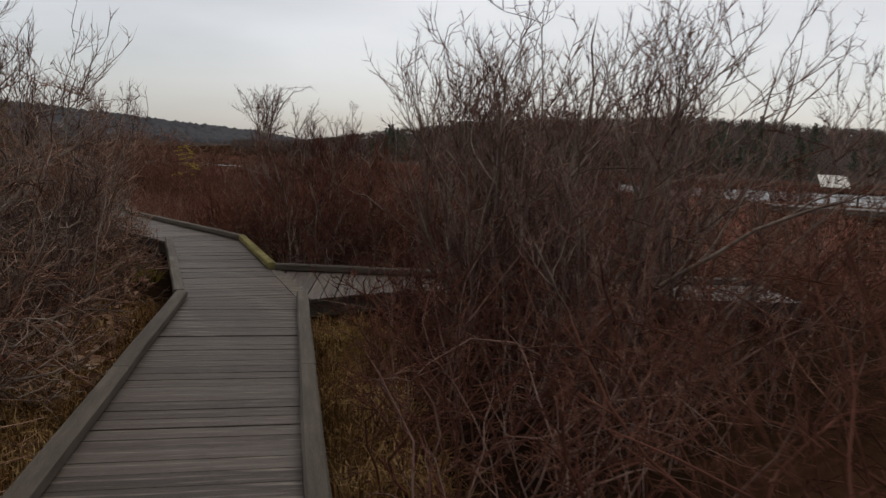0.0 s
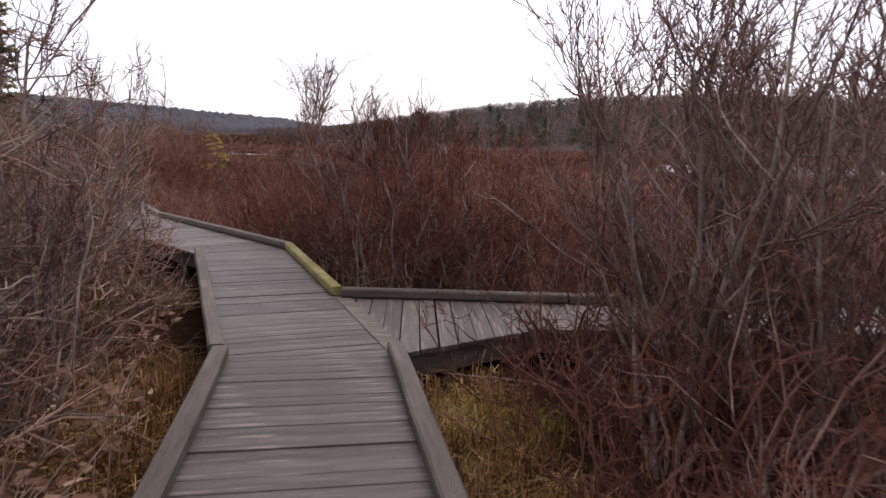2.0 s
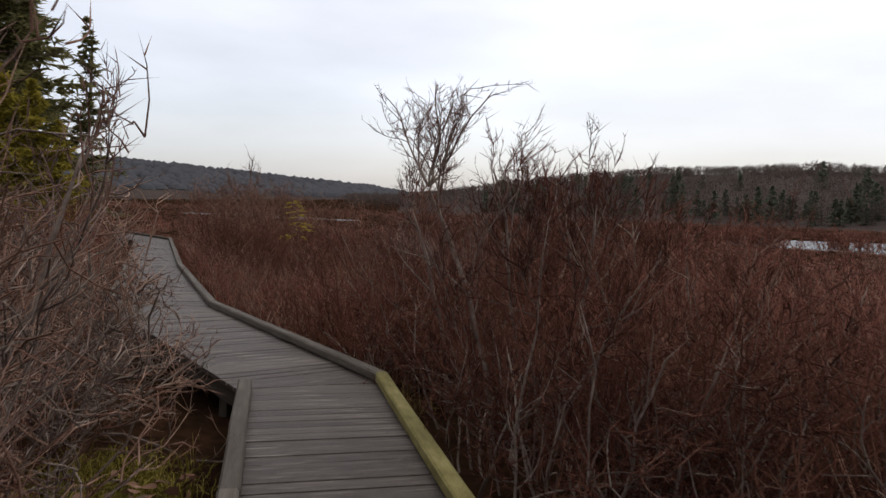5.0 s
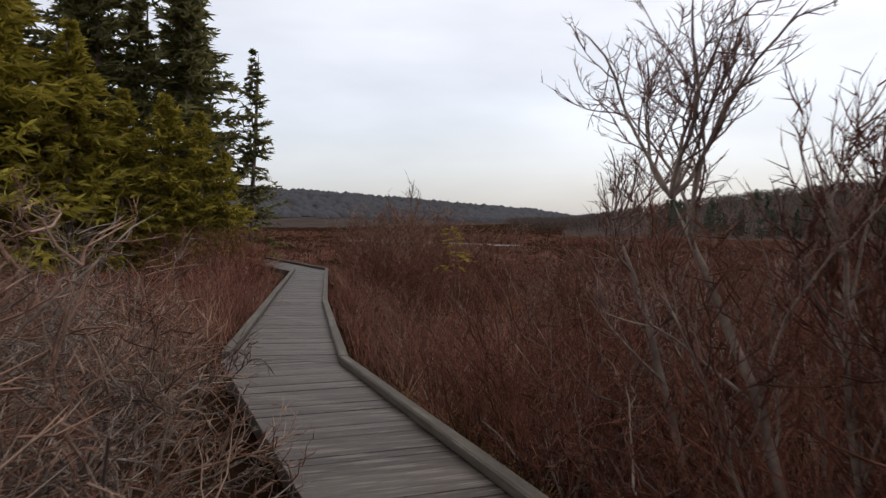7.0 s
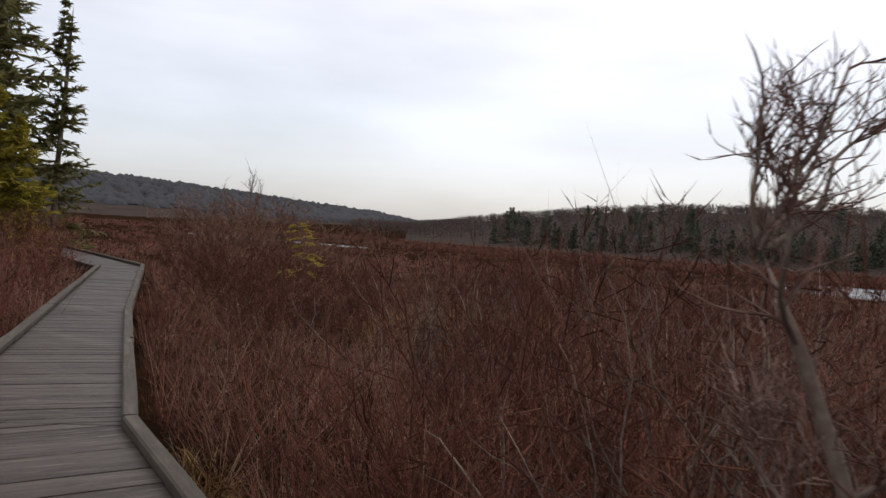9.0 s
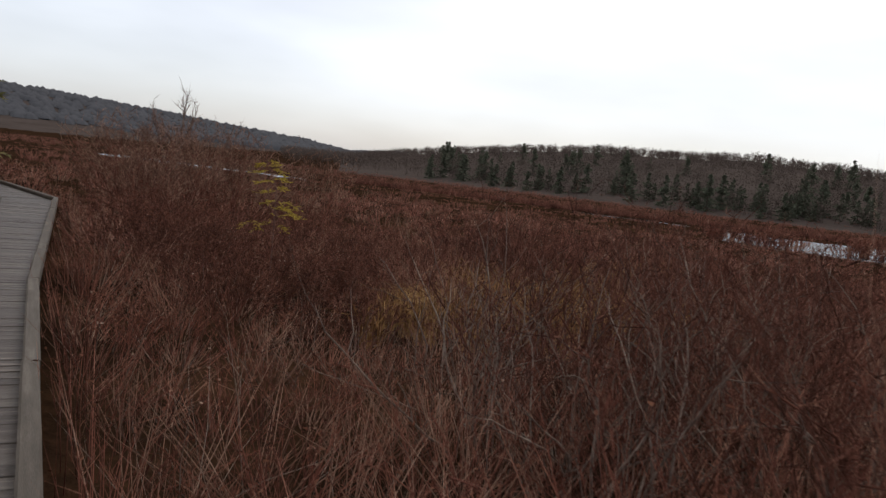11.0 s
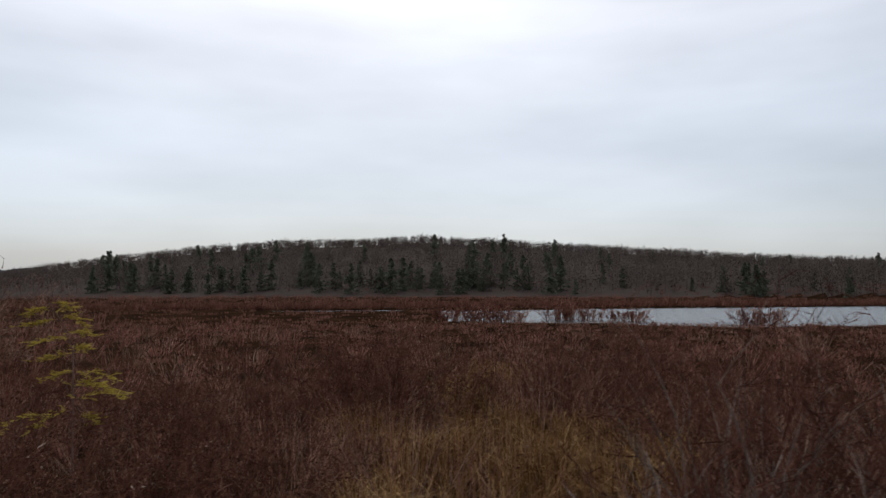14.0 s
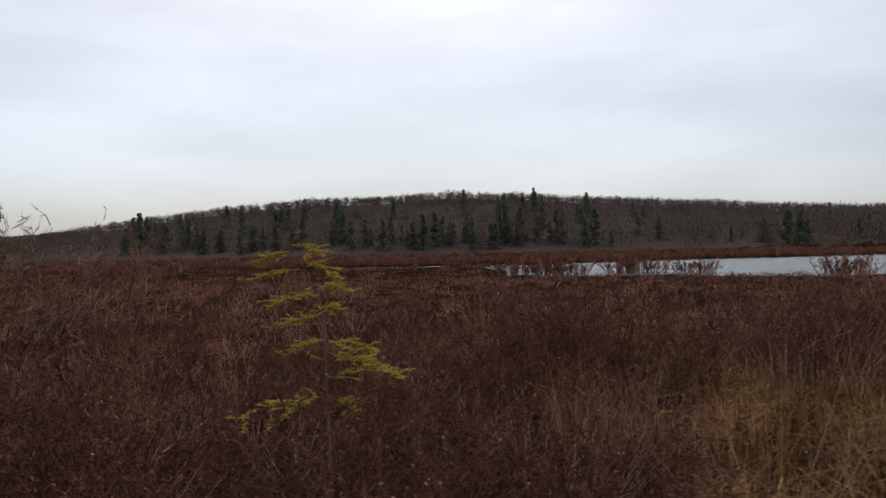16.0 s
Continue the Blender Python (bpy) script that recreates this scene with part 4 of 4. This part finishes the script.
off_deck = lambda x, y: ~on_deck(x, y, 0.06)
grass("dry_grass", 16000, beside_left, off_deck, M_GRASS, "matted dry golden-brown grass beside the boardwalk", 0.34, 301, 0.7)
grass("dry_grass", 9000, beside_right, off_deck, M_GRASS, "matted dry orange-brown grass under the bushes", 0.36, 302, 0.7)
grass("dry_grass", 8500, in_spots, off_deck, M_STRAW, "tussocks of dry straw-coloured marsh grass", 0.85, 303, 0.27, 0.0048)
grass("dry_grass", 1800, edge3, off_deck, M_GRASS, "sparse dry grass along the boardwalk", 0.3, 304, 0.7)
moss_spot = lambda cx, cy, s: (lambda r, n: (cx + r.normal(0, s, n), cy + r.normal(0, s, n)))
grass("green_grass", 3500, moss_spot(1.55, 6.55, 0.24), off_deck, M_MOSSGRASS, "yellow-green mossy grass tuft beside the boardwalk", 0.22, 305, 0.8)
grass("green_grass", 3000, moss_spot(-2.75, 9.2, 0.3), off_deck, M_MOSSGRASS, "yellow-green mossy grass beside the boardwalk", 0.22, 306, 0.8)


def leaf_litter():
    """Curled fallen leaves on the ground along the kerb."""
    r = np.random.default_rng(331)
    n = 420
    f, o = r.uniform(0, 1, n), r.uniform(0.12, 0.75, n)
    x, y = 0.55 - f * 2.6 - o * 0.94, 4.3 + f * 5.2 - o * 0.34
    ok = ~on_deck(x, y, 0.05)
    x, y = x[ok], y[ok]
    a = r.uniform(0, 2 * np.pi, len(x))
    way = np.stack([np.cos(a), np.sin(a), r.uniform(0.0, 0.5, len(x))], 1)
    base = np.stack([x, y, terrain(x, y) + r.uniform(0.06, 0.2, len(x))], 1)
    v, t = blades(r, base, way, r.uniform(0.06, 0.12, len(x)), r.uniform(0.018, 0.034, len(x)), 0.8)
    tagged(new("fallen_leaves", mesh_of("fallen_leaves", v, t, M_LITTER)), "curled pale brown fallen leaves on the matted grass", "leaves", kind="stuff")


leaf_litter()


# ---- conifers ----
def conifer_arrays(seed, height, width, whorls, per, sprays, droop=0.12, gap=0.05, spray=0.3, thin=1.0, ragged=0.3, skirt=0.06, slim=0.2, limbs=True):
    """Trunk with limbs, and the needle sprays along the limbs."""
    r = np.random.default_rng(seed)
    trunk = grow(r, np.array([[0, 0, -0.1]]), np.array([[0, 0, 1.0]]), np.array([height + 0.1]), np.array([height * 0.012 + 0.015]), 9, 0.015, 0)
    n = whorls * per
    f = np.repeat(np.linspace(skirt, 0.985, whorls), per) + r.normal(0, 1.8 / whorls, n)
    f = np.clip(f, 0.02, 0.995)
    a = r.uniform(0, 2 * np.pi, n)
    reach = width * (1 - f) ** 0.85 * r.uniform(1 - ragged, 1 + ragged * 0.5, n) + 0.03 * height * (1 - f * 0.7)
    lift = 0.25 * f - droop
    way = np.stack([np.cos(a), np.sin(a), lift + r.normal(0, 0.14, n)], 1)
    start = np.stack([np.zeros(n), np.zeros(n), f * height], 1)
    p, q = grow(r, start, way, reach, np.full(n, 0.012) * thin * (1.2 - f), 4, 0.08, 0.04)
    s, w, _, i = offshoots(r, p, q, sprays, gap, 0.75)
    w[:, 2] = w[:, 2] * 1.0 - 0.2 + r.normal(0, 0.25, len(i))
    v, t = blades(r, s, w, spray * r.uniform(0.5, 1.3, len(i)) * np.minimum(1.0, 0.45 + reach[i]), spray * slim * r.uniform(0.6, 1.5, len(i)), 0.5)
    return join([tubes(*trunk, 6)] + ([tubes(p, q, 3)] if limbs else [])), (v, t)


def make_conifer(name, label, group, bark, needles, seed, **kw):
    wood, green = conifer_arrays(seed, **kw)
    root = tagged(new(name), label, "tree", group)
    part("trunk", mesh_of("trunk", *wood, bark), bark, root)
    part("crown", mesh_of("crown", *green, needles), needles, root, "needle-covered boughs")
    return root


SPRUCE = make_conifer("spruce_tree", "slender dark spruce tree with a pointed open top", "spruces", M_STEM, M_NEEDLE, 401, height=10.0, width=1.5, whorls=26, per=6, sprays=26, spray=0.32, ragged=0.7, slim=0.12)
BIG = [make_conifer("spruce_tree", "big dark spruce tree with broad ragged boughs", "spruces", M_STEM, M_NEEDLE, 410 + i, height=15.0, width=3.6, whorls=36, per=8, sprays=40, spray=0.52, ragged=0.85, droop=0.12, slim=0.10) for i in range(2)]
GOLD = [make_conifer("hemlock_tree", "bushy yellow-green young hemlock at the marsh edge", "yellow-green trees", M_STEM, M_YELLOW, 420 + i, height=6.2, width=1.9, whorls=22, per=8, sprays=42, spray=0.33, ragged=0.9, slim=0.10) for i in range(2)]
for proto, x, y, s in [(SPRUCE, -25.15, 33.3, 1.0), (BIG[0], -27.4, 31.4, 1.0), (BIG[1], -30.2, 28.6, 1.1), (BIG[0], -33.0, 26.0, 1.05), (BIG[1], -34.5, 31.0, 1.1),
                       (BIG[0], -31.0, 23.0, 1.0), (BIG[1], -29.4, 33.4, 0.95), (BIG[1], -28.4, 29.6, 0.8), (BIG[0], -36.0, 22.0, 1.0), (GOLD[0], -23.4, 29.9, 0.8), (GOLD[1], -24.3, 29.4, 1.05), (GOLD[0], -25.0, 28.2, 1.15), (GOLD[1], -26.0, 27.0, 1.15), (GOLD[0], -27.4, 25.6, 1.45), (GOLD[1], -28.6, 23.6, 1.9), (GOLD[0], -27.2, 22.2, 1.9), (GOLD[1], -26.4, 25.0, 1.5)]:
    plant(proto, x, y, x * 31.0, s)

def larch_sapling(x, y):
    """A thin leaning stem with level, feathery boughs."""
    r = np.random.default_rng(441)
    z0 = float(terrain(x, y))
    root = tagged(new("larch_sapling"), "small sparse larch sapling with yellow feathery needles", "tree")
    root.matrix_basis = pose(x, y, z0)
    f = np.linspace(0, 1, 9)
    stem = np.stack([-0.05 * f - 0.24 * np.clip(f - 0.78, 0, 1) / 0.22, 0.05 * f, 2.2 * f - 0.05 - 0.06 * np.clip(f - 0.85, 0, 1) / 0.15], 1)[None]
    # height on the stem, bearing, length and rise of each bough
    boughs = [(0.50, 3.1, 0.52, 0.12), (0.52, 3.3, 0.34, 0.0), (0.50, 0.5, 0.22, 0.25), (0.56, 0.2, 0.34, 0.3), (0.61, 0.0, 0.46, 0.30), (0.63, -0.4, 0.40, 0.22), (0.66, 0.3, 0.36, 0.2), (0.67, 2.9, 0.18, 0.2),
              (0.73, 3.1, 0.26, 0.3), (0.76, 1.2, 0.18, 0.2), (0.80, 3.3, 0.27, 0.2), (0.82, 0.0, 0.20, 0.2), (0.87, 3.0, 0.24, 0.15), (0.89, 0.3, 0.22, 0.1), (0.93, 3.2, 0.18, 0.05), (0.95, 0.1, 0.16, 0.0)]
    g, a, reach, rise = np.array(boughs).T
    n = len(g)
    start = np.stack([np.interp(g, f, stem[0, :, i]) for i in range(3)], 1)
    way = np.stack([np.cos(a), np.sin(a), rise], 1)
    p, q = grow(r, start, way, reach, np.full(n, 0.0042), 6, 0.10, 0.0, 0.06)
    s, w, _, i = offshoots(r, p, q, 13, 0.05, 0.6)
    w[:, 2] *= 0.3
    p2, q2 = grow(r, s, w, r.uniform(0.06, 0.17, len(i)), np.full(len(i), 0.0022), 4, 0.1, 0.0)
    part("trunk", mesh_of("trunk", *join([tubes(stem, np.full((1, 9), 0.011) * (1.3 - f), 6), tubes(p, q, 4), tubes(p2, q2, 3)]), M_TWIG), M_TWIG, root)
    pieces = []
    for pts, rad, each in ((p, q, 60), (p2, q2, 20)):
        s, w, _, i = offshoots(r, pts, rad, each, 0.15, 1.0)
        w[:, 2] = w[:, 2] * 0.5 + 0.1
        pieces.append(blades(r, s, w, r.uniform(0.02, 0.042, len(i)), r.uniform(0.002, 0.004, len(i)), 0.4))
    part("crown", mesh_of("crown", *join(pieces), M_LARCH), M_LARCH, root, "yellow feathery needle tufts")


larch_sapling(-8.66, 23.0)


def lone_tree(x, y, h):
    """The bare young tree that stands against the far ridge."""
    r = np.random.default_rng(443)
    root = tagged(new("bare_tree"), "slender leafless young tree standing in the marsh", "tree")
    root.matrix_basis = pose(x, y, float(terrain(x, y)))
    stem, rad = grow(r, np.array([[0, 0, -0.05], [0.05, 0, -0.05], [0, 0.06, -0.05]]), np.array([[0.05, 0, 1], [-0.28, 0.1, 1], [0.3, -0.1, 1.0]]), np.array([h, h * 0.85, h * 0.9]), np.full(3, 0.05), 7, 0.06, 0.02)
    s, w, q, i = offshoots(r, stem, rad, 16, 0.35, 0.5)
    p, qq = grow(r, s, w, h * r.uniform(0.1, 0.25, len(i)), np.full(len(i), 0.018), 4, 0.12, 0.25)
    s, w, q, i = offshoots(r, p, qq, 6, 0.2, 0.6)
    p2, q2 = grow(r, s, w, r.uniform(0.2, 0.5, len(i)), np.full(len(i), 0.011), 2, 0.1, 0.2)
    part("trunk", mesh_of("trunk", *tubes(stem, rad, 5), M_STEM), M_STEM, root)
    part("crown", mesh_of("crown", *join([tubes(p, qq, 3), tubes(p2, q2, 3)]), M_TWIG), M_TWIG, root, "fine bare twigs")


lone_tree(-22.65, 42.6, 4.3)


# ---- the woods beyond the pond ----
def far_woods():
    r = np.random.default_rng(501)
    n = 5400
    az = r.uniform(-24, 62, n)
    d = shore(az) + np.where(np.arange(n) % 3 > 0, 2 + 175 * r.uniform(0, 1, n) ** 1.15, r.uniform(108, 150, n))
    x, y = EYE0[0] + d * np.sin(np.radians(az)), EYE0[1] + d * np.cos(np.radians(az))
    h = r.uniform(0.75, 1.12, n) * np.interp(d - shore(az), [0, 60, 130], [6.3, 4.6, 3.5])
    base = np.stack([x, y, terrain(x, y) - 0.2], 1)
    up = np.array([[0, 0, 1.0]]) + r.normal(0, 0.05, (n, 3))
    p, q = grow(r, base, up, h * 0.9, np.full(n, 0.06), 3, 0.05, 0)
    # rounded crowns of fine sprays that run into one another
    i = np.repeat(np.arange(n), 20)
    ball = unit(r.normal(0, 1, (len(i), 3))) * r.uniform(0.2, 1, (len(i), 1)) ** 0.5
    wide = r.uniform(0.24, 0.36, n) * h
    s2 = base[i] + np.stack([ball[:, 0] * wide[i], ball[:, 1] * wide[i], h[i] * (0.50 + 0.46 * ball[:, 2])], 1)
    w2 = ball * np.array([0.8, 0.8, 0.6]) + np.array([0, 0, 0.55]) + r.normal(0, 0.35, (len(i), 3))
    p2, q2 = grow(r, s2, w2, r.uniform(0.5, 1.0, len(i)), np.full(len(i), 0.10), 2, 0.1, 0.0)
    ob = new("far_woods", mesh_of("far_woods", *join([tubes(p, q, 3), tubes(p2, q2, 3)]), M_WOODS))
    tagged(ob, "grey-brown leafless woods on the low hill beyond the pond", "woods", kind="stuff")
    n = 5200
    az = np.concatenate([r.uniform(-85, -15, 3600), r.uniform(80, 275, 1600)])
    d = np.where(az < 0, r.uniform(500, 820, n), r.uniform(120, 420, n))
    x, y = EYE0[0] + d * np.sin(np.radians(az)), EYE0[1] + d * np.cos(np.radians(az))
    h = r.uniform(3.8, 5.0, n)
    base = np.stack([x, y, terrain(x, y) - 0.3], 1)
    p, q = grow(r, base, np.array([[0, 0, 1.0]]) + r.normal(0, 0.05, (n, 3)), h, np.full(n, 3.0), 3, 0.03, 0)
    q[:, 0], q[:, 1] = 5.0, 3.6
    # the ridge's haze is only its blue-grey colour
    ob = new("far_woods", mesh_of("far_woods", *tubes(p, q, 6), M_HAZYHILL, smooth=True))
    tagged(ob, "wooded ridge far across the marsh, with distance haze put into its blue-grey colour", "woods", kind="stuff")


def far_conifers():
    r = random.Random(77)
    protos = [make_conifer("far_pine", "dark green conifer at the edge of the far woods", "far conifers", M_WOODS, M_FARNEEDLE, 460 + i,
                           height=9.5, width=2.7, whorls=14, per=5, sprays=10, spray=0.9, ragged=0.9, skirt=0.04, gap=0.1, slim=0.26, limbs=False) for i in range(3)]
    for k in range(130):
        az = r.uniform(-13, 48) if k < 60 else r.uniform(-12, 22)
        d = float(shore(az)) + r.uniform(0, 14) + (r.random() < 0.4) * r.uniform(10, 70)
        plant(protos[k % 3], EYE0[0] + d * math.sin(radians(az)), EYE0[1] + d * math.cos(radians(az)), r.uniform(0, 360), r.uniform(0.36, 0.84) * (1.0 if az < 24 else 0.8))


far_woods()
far_conifers()


# ---- the viewing platform across the marsh ----
def viewing_platform():
    root = tagged(new("viewing_platform"), "small wooden viewing platform with a rail and a tilted pale panel", "platform")
    root.matrix_basis = pose(15.7, 32.7, 0.18, 0, 0, -10) @ Matrix.Scale(0.88, 4)
    for i in range(14):
        ob = part("plank", beam(2.6, 0.38, 0.04, 0.005, seed=i), M_PLANK, root)
        ob.matrix_basis = pose(-3.0 + i * 0.4, 0, -0.02, 0, 0, 90)
    for i in range(5):
        ob = part("post", beam(1.8, 0.09, 0.09, 0.008, seed=i), M_KERB, root)
        ob.matrix_basis = pose(-2.9 + i * 1.3, 1.2, 0.1, 0, 90, 0)
    for z, w in ((0.98, 0.14), (0.5, 0.09)):
        ob = part("rail", beam(5.4, w, 0.04, 0.006, seed=3), M_KERB, root)
        ob.matrix_basis = pose(-0.3, 1.2, z)
    ob = part("fascia", beam(5.6, 0.04, 0.24, 0.006, seed=5), M_KERB, root)
    ob.matrix_basis = pose(-0.4, -1.34, -0.14)
    ob = part("panel", beam(1.35, 0.95, 0.04, 0.006, seed=6), M_SIGN, root, "pale tilted information panel")
    ob.matrix_basis = pose(-0.2, 0.9, 1.26, 38, 0, 8)


viewing_platform()


# ---- the boardwalk ----
def boardwalk():
    root = tagged(new("boardwalk"), "weathered grey plank boardwalk with low timber kerbs", "boardwalk", kind="structure")
    r = random.Random(5)
    # kerb timbers along the deck's edges
    runs = [(START_R, KR, 1, M_KERB), (FAR1, FAR2, 1, M_MOSS), (FAR2, BR3, 1, M_KERB), (BR3, BRB, 1, M_KERB), (BRB, BR4, 1, M_KERB), (BR4, END_R, 1, M_KERB),
            (START_L, KL, -1, M_KERB), (KL + V((-0.03, 0.02)), LP, -1, M_KERB), (BL3, BL4, -1, M_KERB), (FAR1, B_FAR, -1, M_KERB), (B_FAR, B_FAR2, -1, M_KERB)]
    for k, (a, b, side, mat) in enumerate(runs):
        d = (b - a).normalized()
        off = V((d.y, -d.x)) * (-0.06 if side > 0 else 0.06)
        total = (b - a).length
        pieces = max(1, round(total / 3.0))
        for i in range(pieces):
            p, q = a + (b - a) * (i / pieces) + off, a + (b - a) * ((i + 1) / pieces) + off
            gap = d * 0.004
            ob = part("kerb_timber", beam((q - p).length - 0.008, 0.115, 0.088, 0.014, seed=k * 10 + i), mat, root, "yellow-green mossy kerb timber" if mat is M_MOSS else "")
            lay(ob, p + gap, q - gap, 0.046 + r.uniform(-0.003, 0.003))
    # stringers under the edges, and short posts
    for outline, way in DECK:
        for a, b in zip(outline, outline[1:] + outline[:1]):
            e = (b - a).normalized()
            if abs(e.dot(way.normalized())) > 0.7 and (b - a).length > 0.8:
                inn = V((-e.y, e.x)) * 0.06
                ob = part("stringer", beam((b - a).length - 0.02, 0.045, 0.17, 0.004, seed=1), M_BEAM, root)
                lay(ob, a + inn, b + inn, -0.128)
                for f in range(int((b - a).length / 2.2) + 1):
                    p = a + e * (0.5 + f * 2.2) + inn * 1.6
                    ob = part("post", beam(0.5, 0.09, 0.09, 0.008, seed=f), M_BEAM, root)
                    ob.matrix_basis = pose(p.x, p.y, -0.46, 0, 90, 0)
    # the pale board that covers the joint of the branch
    d = (KR - FAR1).normalized()
    nrm = V((d.y, -d.x))
    a, b = FAR1 + d * 0.12, KR - d * 0.02
    ob = part("joint_board", slab([a + nrm * 0.10, a - nrm * 0.04, b - nrm * 0.04, b + nrm * 0.10][::-1], 0.006, 0.02), M_KERB, root, "pale board over the joint")
    # planks
    width, gap = 0.140, 0.009
    for outline, way in DECK:
        d = way.normalized()
        nrm = V((-d.y, d.x))
        o = outline[0]
        s = [(p - o).dot(d) for p in outline]
        lo, hi = min(s), max(s)
        n = int((hi - lo) / (width + gap)) + 1
        for i in range(n):
            s0, s1 = lo + i * (width + gap) + r.choice((0.0, 0.0, 0.003, 0.007)), lo + i * (width + gap) + width + r.choice((0.0, 0.004, 0.006, 0.006))
            skew = r.uniform(-0.006, 0.006)
            box = [o + d * (s0 + skew) - nrm * -6, o + d * (s0 - skew) - nrm * 6, o + d * (s1 - skew) - nrm * 6, o + d * (s1 + skew) - nrm * -6]
            poly = clip(box, [p.copy() for p in outline])
            if len(poly) < 3:
                continue
            area = abs(sum(p.x * q.y - q.x * p.y for p, q in zip(poly, poly[1:] + poly[:1]))) / 2
            if area < 0.006:
                continue
            mid = sum(poly, V((0, 0))) / len(poly)
            local = [Matrix.Rotation(-math.atan2(nrm.y, nrm.x), 2) @ (p - mid) for p in poly]
            ob = part("plank", slab(local, 0.0, 0.038), M_PLANK, root)
            ob.matrix_basis = Matrix.Translation((mid.x, mid.y, -0.001 + r.uniform(-0.004, 0.002))) @ Matrix.Rotation(math.atan2(nrm.y, nrm.x), 4, "Z") @ Matrix.Rotation(r.gauss(0, 0.012), 4, "X")


boardwalk()
